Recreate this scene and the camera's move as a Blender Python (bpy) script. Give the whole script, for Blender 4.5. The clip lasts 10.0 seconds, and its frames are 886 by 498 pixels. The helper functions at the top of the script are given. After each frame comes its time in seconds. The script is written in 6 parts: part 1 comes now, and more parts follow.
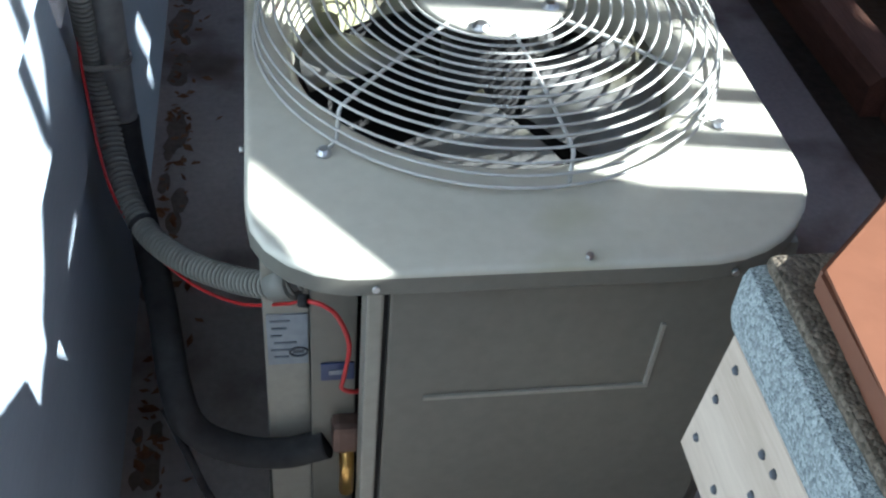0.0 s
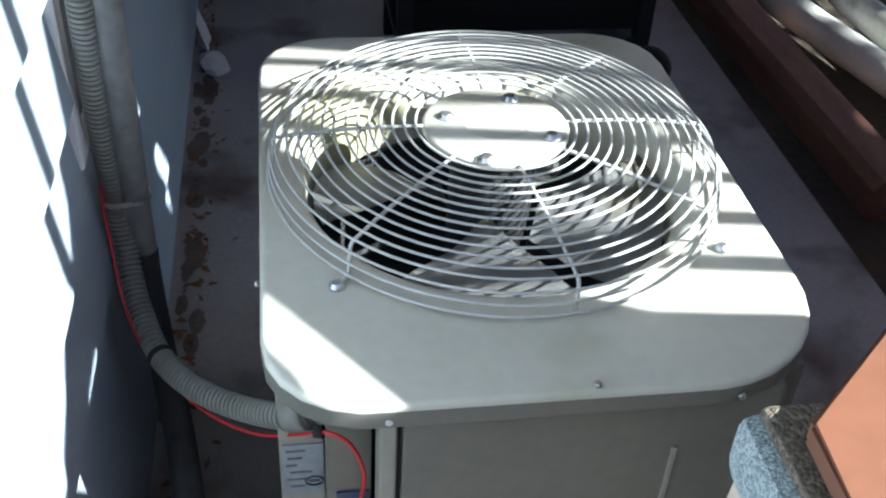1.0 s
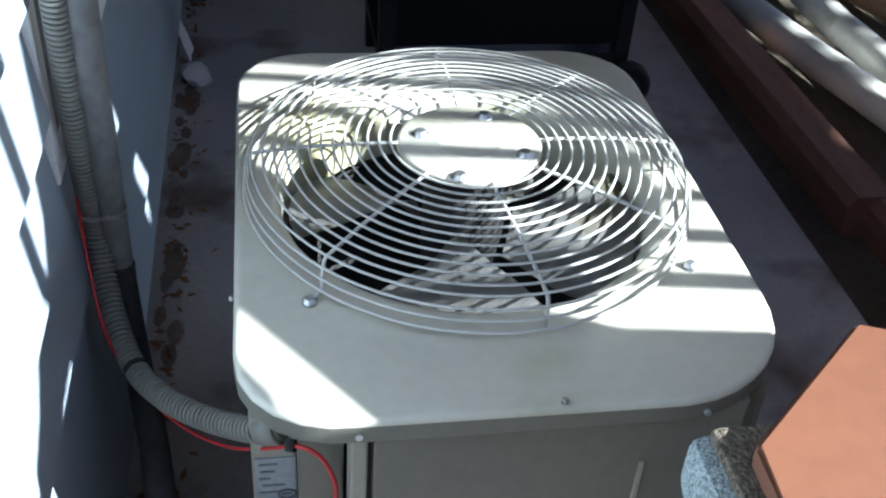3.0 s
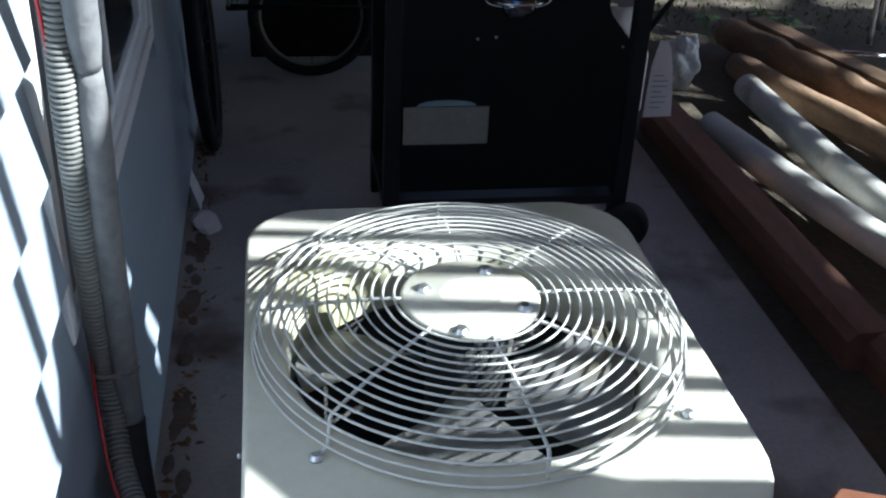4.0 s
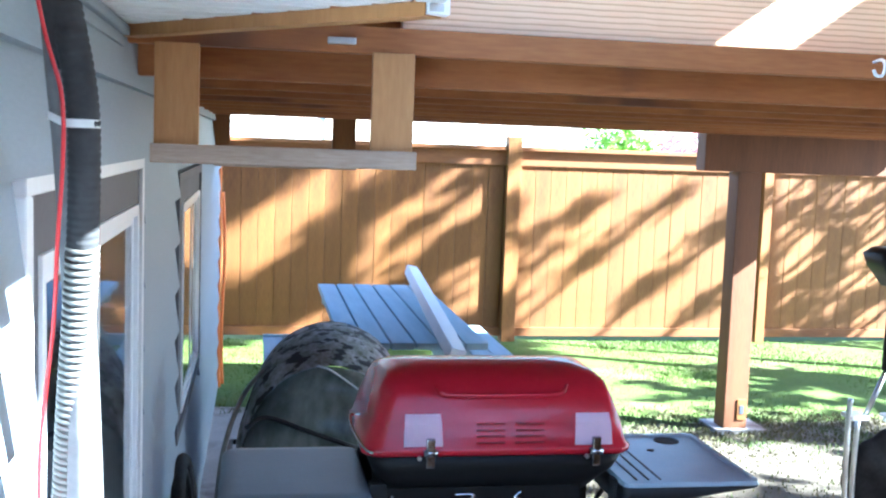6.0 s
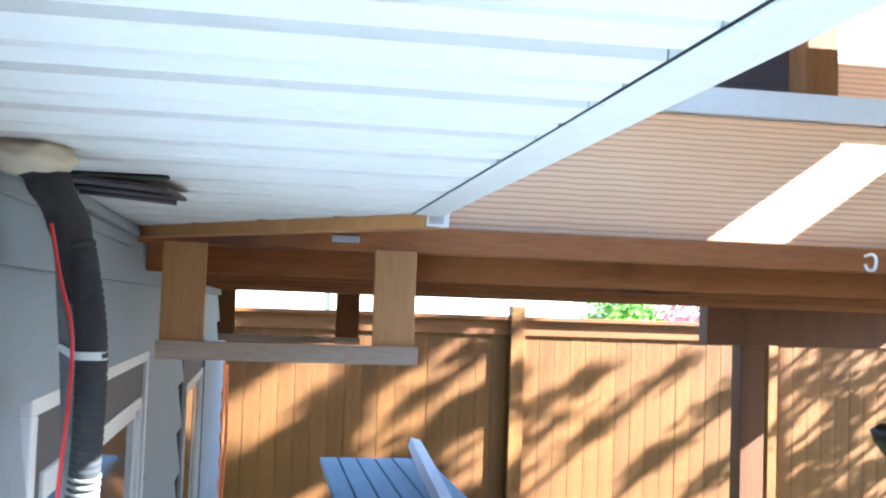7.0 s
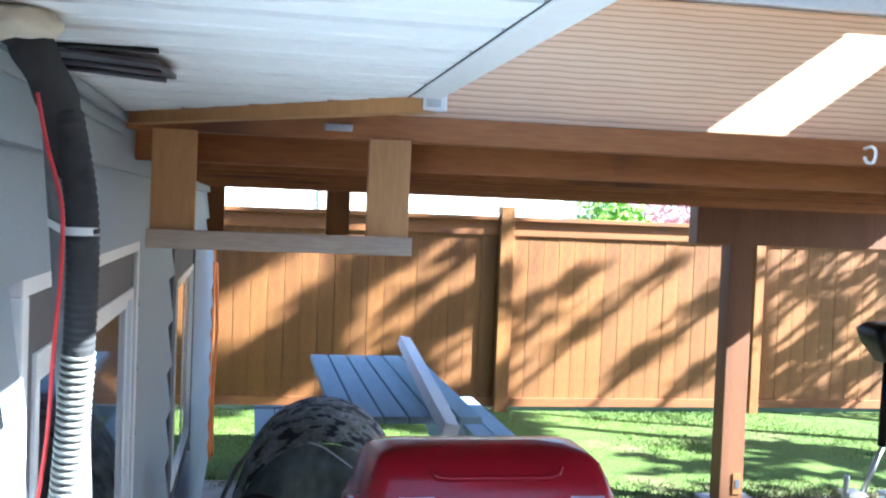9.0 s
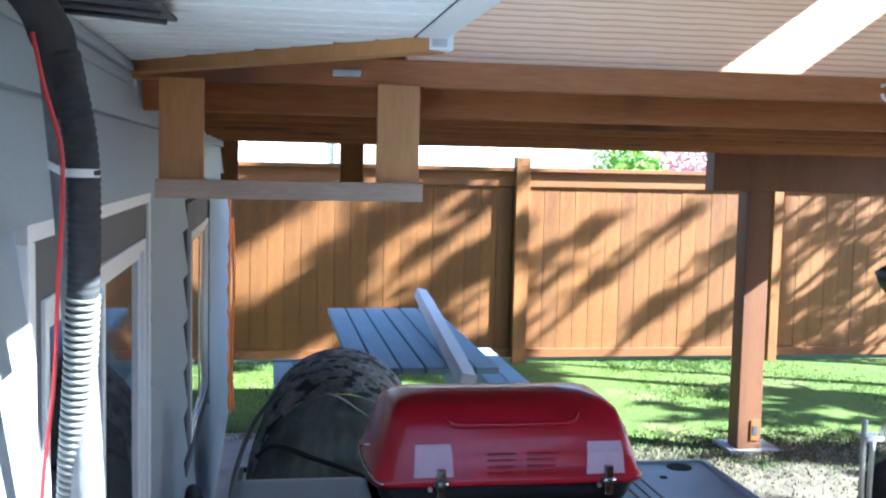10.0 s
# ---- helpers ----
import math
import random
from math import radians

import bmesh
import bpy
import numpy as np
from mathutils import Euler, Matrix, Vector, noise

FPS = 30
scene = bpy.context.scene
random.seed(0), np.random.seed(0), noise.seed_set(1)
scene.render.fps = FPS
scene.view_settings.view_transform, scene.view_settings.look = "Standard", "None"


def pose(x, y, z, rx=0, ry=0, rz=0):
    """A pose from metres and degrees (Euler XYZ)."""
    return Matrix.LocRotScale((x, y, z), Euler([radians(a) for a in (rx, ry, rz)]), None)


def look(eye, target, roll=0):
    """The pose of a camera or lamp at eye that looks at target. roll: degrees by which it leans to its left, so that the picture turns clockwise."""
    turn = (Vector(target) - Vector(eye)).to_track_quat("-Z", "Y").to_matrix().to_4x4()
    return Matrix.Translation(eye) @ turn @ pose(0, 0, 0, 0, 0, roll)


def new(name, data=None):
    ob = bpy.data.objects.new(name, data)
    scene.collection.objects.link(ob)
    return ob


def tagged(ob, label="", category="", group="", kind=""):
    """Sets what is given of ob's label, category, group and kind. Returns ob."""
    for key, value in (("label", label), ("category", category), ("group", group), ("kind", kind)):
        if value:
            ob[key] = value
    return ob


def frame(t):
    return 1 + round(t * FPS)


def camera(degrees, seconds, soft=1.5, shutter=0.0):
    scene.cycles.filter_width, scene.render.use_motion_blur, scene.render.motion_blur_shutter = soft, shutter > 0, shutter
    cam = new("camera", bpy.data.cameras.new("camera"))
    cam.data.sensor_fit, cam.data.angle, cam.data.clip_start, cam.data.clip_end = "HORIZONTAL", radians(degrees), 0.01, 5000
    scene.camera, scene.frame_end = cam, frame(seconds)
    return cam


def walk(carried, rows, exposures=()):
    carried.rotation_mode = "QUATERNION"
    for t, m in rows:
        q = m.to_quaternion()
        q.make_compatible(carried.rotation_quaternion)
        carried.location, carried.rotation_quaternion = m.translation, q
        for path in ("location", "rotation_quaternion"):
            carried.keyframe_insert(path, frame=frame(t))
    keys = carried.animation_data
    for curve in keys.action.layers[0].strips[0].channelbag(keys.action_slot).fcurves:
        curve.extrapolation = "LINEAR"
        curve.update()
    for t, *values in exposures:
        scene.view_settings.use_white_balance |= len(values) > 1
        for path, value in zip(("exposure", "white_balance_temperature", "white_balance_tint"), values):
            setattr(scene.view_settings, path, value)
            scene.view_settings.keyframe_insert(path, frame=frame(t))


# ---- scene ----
# camera
cam = camera(45.57, 10.0, soft=2.2)
PATH = [
    (0.0, 0.0001, -0.0001, 1.4795, 47.036, -4.327, -7.852),
    (0.5, -0.0016, 0.0044, 1.5052, 50.313, -2.688, -7.152),
    (1.0, 0.0039, -0.0011, 1.5293, 52.363, -2.787, -8.019),
    (1.5, 0.0028, -0.0061, 1.5383, 53.610, -2.902, -7.461),
    (2.0, 0.0008, -0.0106, 1.5457, 54.092, -2.450, -5.935),
    (2.5, 0.0065, -0.0049, 1.5439, 52.852, -3.877, -7.187),
    (2.7, 0.0121, -0.0041, 1.5441, 52.766, -3.717, -8.543),
    (3.8, 0.0209, -0.0420, 1.5881, 55.971, -2.636, -7.998),
    (4.0, 0.0191, -0.0323, 1.6019, 59.909, -2.522, -8.629),
    (4.5, 0.0143, -0.0596, 1.6635, 65.881, -2.039, -8.239),
    (5.0, 0.0216, -0.0826, 1.7259, 72.190, -2.784, -11.620),
    (5.5, 0.0052, -0.0913, 1.7845, 79.620, -2.172, -9.943),
    (6.0, 0.0065, -0.0990, 1.8266, 84.375, -2.042, -9.770),
    (6.2, 0.0067, -0.1132, 1.8489, 87.274, -2.011, -9.562),
    (7.3, 0.0058, -0.1264, 1.8982, 93.480, -2.159, -9.765),
    (7.5, 0.0038, -0.1260, 1.8935, 92.593, -2.245, -10.118),
    (8.0, 0.0031, -0.1210, 1.8846, 91.202, -2.279, -10.647),
    (8.5, 0.0022, -0.1124, 1.8846, 90.568, -1.822, -9.921),
    (9.0, -0.0002, -0.0945, 1.8691, 87.919, -2.247, -10.167),
    (9.5, 0.0106, -0.0900, 1.8659, 87.920, -1.423, -8.636),
    (10.0, 0.0143, -0.0839, 1.8512, 85.404, -1.258, -9.292),
]
EXPOSURES = [(0.0, 2.15, 5450, 4), (0.5, 2.32, 5450, 4), (2.7, 2.22, 5350, 4), (3.8, 2.02, 5300, 4), (4.5, 1.58, 5300, 5), (5.0, 2.72, 4900, 2), (5.5, 4.3, 4850, 1), (6.0, 4.2, 4950, 0), (7.3, 3.6, 5150, 0), (8.5, 3.6, 5150, 1), (10.0, 3.4, 5000, 1)]
walk(cam, [(t, pose(x, y, z, rx, ry, rz)) for t, x, y, z, rx, ry, rz in PATH], EXPOSURES)

# ---- light ----
SUN_SLOPE, SUN_SIDE = 0.72, 0.40     # rise and sideways run for each metre towards +x
to_sun = Vector((1.0, -SUN_SIDE, SUN_SLOPE)).normalized()
world = bpy.data.worlds.new("world")
scene.world = world
world.use_nodes = True
sky = world.node_tree.nodes.new("ShaderNodeTexSky")
sky.sky_type = "NISHITA"
sky.sun_disc = False
sky.air_density = 0.8
sky.sun_elevation = math.asin(to_sun.z)
sky.sun_rotation = math.atan2(to_sun.x, to_sun.y)
bg = world.node_tree.nodes["Background"]
bg.inputs["Strength"].default_value = 0.05
world.node_tree.links.new(sky.outputs["Color"], bg.inputs["Color"])
lamp = bpy.data.lights.new("sun", "SUN")
lamp.energy, lamp.angle, lamp.color = 5.0, radians(0.5), (1.0, 0.93, 0.82)
sun_ob = new("sun", lamp)
sun_ob.matrix_world = look(to_sun * 30, (0, 0, 0))


# ---- materials ----
def surf(name, c1, c2, scale=6.0, rough=0.6, bump=0.1, metal=0.0, stretch=(1, 1, 1), fine=60.0, spots=None, rand=0.0, coat=0.0, bump_scale=None):
    """A procedural surface: two colours mixed by coarse and fine noise, with relief."""
    m = bpy.data.materials.new(name)
    m.use_nodes = True
    nt = m.node_tree
    p = nt.nodes["Principled BSDF"]
    p.inputs["Roughness"].default_value = rough
    p.inputs["Metallic"].default_value = metal
    if coat:
        p.inputs["Coat Weight"].default_value = coat
    tc = nt.nodes.new("ShaderNodeTexCoord")
    mp = nt.nodes.new("ShaderNodeMapping")
    mp.inputs["Scale"].default_value = stretch
    nt.links.new(tc.outputs["Object"], mp.inputs["Vector"])
    big = nt.nodes.new("ShaderNodeTexNoise")
    big.inputs["Scale"].default_value, big.inputs["Detail"].default_value = scale, 6.0
    sml = nt.nodes.new("ShaderNodeTexNoise")
    sml.inputs["Scale"].default_value, sml.inputs["Detail"].default_value = fine, 4.0
    for n in (big, sml):
        nt.links.new(mp.outputs["Vector"], n.inputs["Vector"])
    mixf = nt.nodes.new("ShaderNodeMix")
    mixf.inputs[0].default_value = 0.4
    nt.links.new(big.outputs["Fac"], mixf.inputs[2])
    nt.links.new(sml.outputs["Fac"], mixf.inputs[3])
    ramp = nt.nodes.new("ShaderNodeValToRGB")
    ramp.color_ramp.elements[0].position, ramp.color_ramp.elements[1].position = 0.34, 0.66
    ramp.color_ramp.elements[0].color = (*c1, 1)
    ramp.color_ramp.elements[1].color = (*c2, 1)
    nt.links.new(mixf.outputs[0], ramp.inputs["Fac"])
    col = ramp.outputs["Color"]
    if spots:
        colour, sscale, lo, hi = spots
        sn = nt.nodes.new("ShaderNodeTexNoise")
        sn.inputs["Scale"].default_value, sn.inputs["Detail"].default_value = sscale, 3.0
        nt.links.new(tc.outputs["Object"], sn.inputs["Vector"])
        sr = nt.nodes.new("ShaderNodeMapRange")
        sr.inputs["From Min"].default_value, sr.inputs["From Max"].default_value = lo, hi
        nt.links.new(sn.outputs["Fac"], sr.inputs["Value"])
        mc = nt.nodes.new("ShaderNodeMix")
        mc.data_type = "RGBA"
        nt.links.new(sr.outputs["Result"], mc.inputs[0])
        nt.links.new(col, mc.inputs[6])
        mc.inputs[7].default_value = (*colour, 1)
        col = mc.outputs[2]
    if rand:
        oi = nt.nodes.new("ShaderNodeObjectInfo")
        rr = nt.nodes.new("ShaderNodeMapRange")
        rr.inputs["To Min"].default_value, rr.inputs["To Max"].default_value = 1 - rand, 1 + rand
        nt.links.new(oi.outputs["Random"], rr.inputs["Value"])
        hv = nt.nodes.new("ShaderNodeHueSaturation")
        nt.links.new(rr.outputs["Result"], hv.inputs["Value"])
        nt.links.new(col, hv.inputs["Color"])
        col = hv.outputs["Color"]
    nt.links.new(col, p.inputs["Base Color"])
    if bump:
        b = nt.nodes.new("ShaderNodeBump")
        b.inputs["Strength"].default_value, b.inputs["Distance"].default_value = bump, bump_scale or 0.01
        nt.links.new(mixf.outputs[0], b.inputs["Height"])
        nt.links.new(b.outputs["Normal"], p.inputs["Normal"])
    return m


def glass_mat(name, tint):
    m = bpy.data.materials.new(name)
    m.use_nodes = True
    p = m.node_tree.nodes["Principled BSDF"]
    p.inputs["Base Color"].default_value = (*tint, 1)
    p.inputs["Roughness"].default_value = 0.03
    p.inputs["Transmission Weight"].default_value = 1.0
    p.inputs["IOR"].default_value = 1.45
    return m


CEDAR = surf("stained_cedar", (0.128, 0.042, 0.007), (0.242, 0.100, 0.020), 3.0, 0.65, 0.25, stretch=(3, 3, 0.35), fine=40, rand=0.16)
CEDAR_X = surf("stained_cedar_beam", (0.150, 0.048, 0.011), (0.262, 0.100, 0.025), 3.0, 0.65, 0.3, stretch=(0.35, 3, 3), fine=45, spots=((0.14, 0.06, 0.03), 2.2, 0.58, 0.7))
# lighter copy of the beam cedar, bounced light put into the colour
DECK_LIT_CEDAR = surf("stained_cedar_beam_lit", (0.265, 0.086, 0.020), (0.425, 0.165, 0.044), 3.0, 0.65, 0.3, stretch=(0.35, 3, 3), fine=45, spots=((0.15, 0.06, 0.03), 2.2, 0.58, 0.7))
PALE_WOOD = surf("pale_cedar_board", (0.40, 0.19, 0.062), (0.52, 0.28, 0.105), 3.0, 0.6, 0.2, stretch=(3, 3, 0.5), fine=40, rand=0.08)
GREY_WOOD = surf("weathered_board", (0.34, 0.25, 0.18), (0.50, 0.40, 0.31), 4.0, 0.75, 0.3, stretch=(0.5, 4, 4), fine=60)
RIM_WOOD = surf("rim_plywood", (0.90, 0.54, 0.30), (0.95, 0.64, 0.385), 1.6, 0.6, 0.2, stretch=(0.5, 2, 3), fine=30)
rib = RIM_WOOD.node_tree.nodes.new("ShaderNodeTexWave")
rib.bands_direction = "Z"
rib.inputs["Scale"].default_value, rib.inputs["Distortion"].default_value, rib.inputs["Detail Scale"].default_value = 24.0, 1.2, 0.6
rib_tc = RIM_WOOD.node_tree.nodes.new("ShaderNodeTexCoord")
rib_b = RIM_WOOD.node_tree.nodes.new("ShaderNodeBump")
rib_b.inputs["Strength"].default_value, rib_b.inputs["Distance"].default_value = 0.35, 0.002
rib_mix = RIM_WOOD.node_tree.nodes.new("ShaderNodeMix")
rib_mix.data_type, rib_mix.blend_type = "RGBA", "MULTIPLY"
rib_ramp = RIM_WOOD.node_tree.nodes.new("ShaderNodeValToRGB")
rib_ramp.color_ramp.elements[0].position, rib_ramp.color_ramp.elements[1].position = 0.05, 0.30
rib_ramp.color_ramp.elements[0].color, rib_ramp.color_ramp.elements[1].color = (0.70, 0.58, 0.50, 1), (1, 1, 1, 1)
rib_mix.inputs[0].default_value = 0.85
rib_col = RIM_WOOD.node_tree.nodes["Principled BSDF"].inputs["Base Color"]
RIM_WOOD.node_tree.links.new(rib.outputs["Fac"], rib_ramp.inputs["Fac"])
RIM_WOOD.node_tree.links.new(rib_col.links[0].from_socket, rib_mix.inputs[6])
RIM_WOOD.node_tree.links.new(rib_ramp.outputs["Color"], rib_mix.inputs[7])
RIM_WOOD.node_tree.links.new(rib_mix.outputs[2], rib_col)
RIM_WOOD.node_tree.links.new(rib_tc.outputs["Object"], rib.inputs["Vector"])
RIM_WOOD.node_tree.links.new(rib.outputs["Fac"], rib_b.inputs["Height"])
RIM_WOOD.node_tree.links.new(rib_b.outputs["Normal"], RIM_WOOD.node_tree.nodes["Principled BSDF"].inputs["Normal"])
POST_WOOD = surf("stained_post", (0.105, 0.037, 0.012), (0.165, 0.063, 0.021), 3.0, 0.65, 0.3, stretch=(3, 3, 0.3), fine=40)
SIDING = surf("painted_siding", (0.260, 0.308, 0.368), (0.302, 0.352, 0.415), 2.0, 0.55, 0.08, stretch=(2, 0.4, 2), fine=90, rand=0.03)
TRIM = surf("white_trim", (0.72, 0.73, 0.74), (0.80, 0.81, 0.82), 3.0, 0.45, 0.04)
CASING = surf("grey_casing", (0.075, 0.075, 0.09), (0.10, 0.10, 0.118), 3.0, 0.6, 0.05)
SOFFIT = surf("white_soffit", (0.84, 0.87, 0.88), (0.90, 0.92, 0.93), 1.2, 0.45, 0.03)
VINYL = surf("white_vinyl", (0.72, 0.75, 0.78), (0.80, 0.82, 0.84), 3.0, 0.35, 0.02)
CONCRETE = surf("patio_concrete", (0.36, 0.335, 0.325), (0.52, 0.49, 0.475), 2.5, 0.85, 0.25, fine=70, spots=((0.13, 0.09, 0.07), 3.0, 0.55, 0.72))
SOIL = surf("bare_soil", (0.060, 0.048, 0.033), (0.125, 0.102, 0.072), 3.0, 0.95, 0.6, fine=40, bump_scale=0.03)
AC_PAINT = surf("beige_enamel", (0.52, 0.505, 0.43), (0.60, 0.585, 0.505), 4.0, 0.42, 0.04, spots=((0.37, 0.365, 0.22), 3.2, 0.55, 0.72))
# same beige paint as the cover, its shade put into two darker copies
AC_SHADE = surf("beige_enamel_shaded", (0.130, 0.126, 0.106), (0.170, 0.165, 0.140), 4.0, 0.45, 0.05, spots=((0.19, 0.175, 0.145), 5.0, 0.6, 0.8))
AC_PART_SHADE = surf("beige_enamel_part_shaded", (0.255, 0.245, 0.21), (0.33, 0.32, 0.278), 4.0, 0.45, 0.05)
WIRE = surf("grille_wire", (0.46, 0.46, 0.44), (0.58, 0.58, 0.56), 10.0, 0.4, 0.0)
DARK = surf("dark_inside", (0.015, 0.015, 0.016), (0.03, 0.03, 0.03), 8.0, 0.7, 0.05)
BLADE = surf("aluminium_blade", (0.22, 0.22, 0.215), (0.33, 0.33, 0.32), 12.0, 0.45, 0.05, metal=0.2, spots=((0.20, 0.19, 0.12), 9.0, 0.55, 0.7))
CONDUIT = surf("grey_conduit", (0.165, 0.165, 0.15), (0.235, 0.235, 0.215), 8.0, 0.55, 0.03)
INSUL = surf("foam_insulation", (0.12, 0.12, 0.124), (0.18, 0.18, 0.18), 40.0, 0.85, 0.35)
BLACK_FOAM = surf("black_foam", (0.022, 0.022, 0.025), (0.05, 0.05, 0.052), 10.0, 0.85, 0.2)
RED_WIRE = surf("red_wire", (0.45, 0.02, 0.025), (0.55, 0.03, 0.035), 10.0, 0.4, 0.0)
ORANGE_CORD = surf("orange_cord", (0.75, 0.20, 0.04), (0.85, 0.26, 0.06), 10.0, 0.5, 0.0)
TIE = surf("white_nylon", (0.82, 0.82, 0.82), (0.88, 0.88, 0.88), 10.0, 0.4, 0.0)
BRASS = surf("brass", (0.55, 0.33, 0.10), (0.7, 0.45, 0.15), 30.0, 0.35, 0.05, metal=1.0)
COPPER = surf("dull_copper", (0.10, 0.068, 0.058), (0.17, 0.11, 0.09), 30.0, 0.5, 0.1, metal=0.7)
STEEL = surf("galvanised_steel", (0.50, 0.52, 0.54), (0.62, 0.64, 0.66), 20.0, 0.35, 0.05, metal=0.9)
CHROME = surf("chrome", (0.75, 0.75, 0.76), (0.8, 0.8, 0.8), 20.0, 0.15, 0.0, metal=1.0)
DARK_CHROME = surf("dark_chrome", (0.16, 0.16, 0.19), (0.42, 0.42, 0.46), 60.0, 0.18, 0.0, metal=1.0)
RED_ENAMEL = surf("red_enamel", (0.40, 0.008, 0.022), (0.46, 0.011, 0.028), 3.0, 0.27, 0.01, coat=0.2)
BLACK_ENAMEL = surf("black_enamel", (0.005, 0.005, 0.006), (0.008, 0.008, 0.009), 6.0, 0.5, 0.05)
BLACK_PLASTIC = surf("black_plastic", (0.014, 0.015, 0.017), (0.022, 0.023, 0.026), 8.0, 0.42, 0.1, fine=200)
# sky reflection put into the shelf colour, weaker in the left shelf's copy
SHELF_SHEEN = surf("shelf_sky_sheen", (0.30, 0.385, 0.48), (0.36, 0.445, 0.54), 5.0, 0.25, 0.06, fine=150)
SHELF_LESS_SHEEN = surf("shelf_less_sheen", (0.155, 0.182, 0.212), (0.200, 0.230, 0.260), 5.0, 0.45, 0.06, fine=150)
RUBBER = surf("tyre_rubber", (0.012, 0.012, 0.014), (0.025, 0.025, 0.027), 15.0, 0.8, 0.2)
WHITE_PAPER = surf("white_paper", (0.72, 0.68, 0.70), (0.78, 0.75, 0.77), 6.0, 0.6, 0.02)
PINK_PAPER = surf("pale_sticker", (0.60, 0.42, 0.54), (0.66, 0.48, 0.59), 6.0, 0.5, 0.02)
DULL_PLATE = surf("dull_plate", (0.22, 0.21, 0.18), (0.30, 0.29, 0.25), 9.0, 0.6, 0.05)
TABLE_PAINT = surf("blue_grey_paint", (0.20, 0.29, 0.35), (0.29, 0.385, 0.445), 4.0, 0.6, 0.15, stretch=(4, 0.5, 4), rand=0.08)
PVC = surf("dirty_pvc", (0.56, 0.55, 0.50), (0.70, 0.69, 0.64), 5.0, 0.5, 0.1, spots=((0.30, 0.26, 0.20), 7.0, 0.56, 0.72))
LOG = surf("old_timber", (0.17, 0.105, 0.060), (0.34, 0.222, 0.135), 4.0, 0.85, 0.5, stretch=(4, 0.6, 4), fine=40)
TIE_WOOD = surf("red_brown_timber", (0.16, 0.075, 0.050), (0.26, 0.125, 0.085), 4.0, 0.85, 0.4, stretch=(4, 0.5, 4), fine=40)
LEAF = surf("tree_leaf", (0.03, 0.07, 0.012), (0.08, 0.15, 0.03), 3.0, 0.6, 0.0)
LIME_LEAF = surf("bright_shrub_leaf", (0.14, 0.28, 0.03), (0.26, 0.42, 0.06), 3.0, 0.6, 0.0)
PINK_LEAF = surf("pink_blossom", (0.45, 0.22, 0.26), (0.6, 0.38, 0.42), 3.0, 0.6, 0.0)
BARK = surf("bark", (0.07, 0.05, 0.035), (0.13, 0.10, 0.07), 8.0, 0.9, 0.5)
GRASS = surf("lawn_blades", (0.054, 0.108, 0.004), (0.106, 0.158, 0.009), 1.2, 0.7, 0.0, fine=14, spots=((0.145, 0.142, 0.040), 0.9, 0.57, 0.72))
DRY_GRASS = surf("dry_grass", (0.080, 0.075, 0.029), (0.135, 0.123, 0.054), 2.0, 0.85, 0.0, spots=((0.055, 0.095, 0.014), 1.6, 0.48, 0.62))
CARPET = surf("blue_grey_carpet", (0.145, 0.165, 0.168), (0.32, 0.345, 0.345), 60.0, 0.95, 0.8, fine=220)
CARPET_TOP = surf("brown_carpet", (0.07, 0.06, 0.045), (0.15, 0.125, 0.095), 60.0, 0.95, 0.8, fine=220)
PLY = surf("pale_plywood", (0.42, 0.345, 0.27), (0.56, 0.475, 0.385), 5.0, 0.7, 0.2, stretch=(5, 0.6, 5), fine=50, spots=((0.22, 0.15, 0.10), 14.0, 0.68, 0.76))
POLE_WHITE = surf("white_pole_paint", (0.66, 0.68, 0.70), (0.74, 0.76, 0.78), 3.0, 0.45, 0.03)
VENT_SHADE = surf("slot_shade_red", (0.25, 0.005, 0.012), (0.31, 0.007, 0.016), 3.0, 0.5, 0.0)
TERRACOTTA = surf("terracotta_paint", (0.125, 0.046, 0.021), (0.16, 0.062, 0.030), 4.0, 0.6, 0.1)
CAMO = surf("camouflage_cloth", (0.15, 0.165, 0.09), (0.70, 0.70, 0.75), 13.0, 0.6, 0.1, stretch=(1.6, 1, 0.6), fine=42, spots=((0.035, 0.038, 0.04), 15.0, 0.52, 0.56))
NET = surf("grey_netting", (0.10, 0.125, 0.115), (0.34, 0.38, 0.35), 5.0, 0.16, 0.08, stretch=(1, 1, 0.4), fine=24)
NEIGHBOUR = surf("white_house_paint", (0.80, 0.77, 0.75), (0.86, 0.83, 0.81), 2.0, 0.6, 0.02)
ROOFING = surf("grey_shingles", (0.12, 0.12, 0.12), (0.20, 0.20, 0.20), 10.0, 0.9, 0.3)
ROOM = surf("darkened_room_wall", (0.06, 0.055, 0.05), (0.09, 0.085, 0.08), 2.0, 0.8, 0.02)
BLUE_LABEL = surf("blue_label", (0.015, 0.03, 0.10), (0.02, 0.045, 0.14), 8.0, 0.4, 0.0)
PRINT = surf("faded_print", (0.10, 0.125, 0.16), (0.15, 0.18, 0.22), 60.0, 0.5, 0.0)
GREY_LABEL = surf("grey_label", (0.21, 0.245, 0.285), (0.29, 0.325, 0.365), 30.0, 0.45, 0.0)
INK = surf("dark_ink", (0.05, 0.06, 0.08), (0.08, 0.09, 0.11), 8.0, 0.5, 0.0)
PLASTIC_BAG = surf("white_bag", (0.62, 0.64, 0.66), (0.74, 0.75, 0.76), 8.0, 0.35, 0.3, fine=30, bump_scale=0.03)


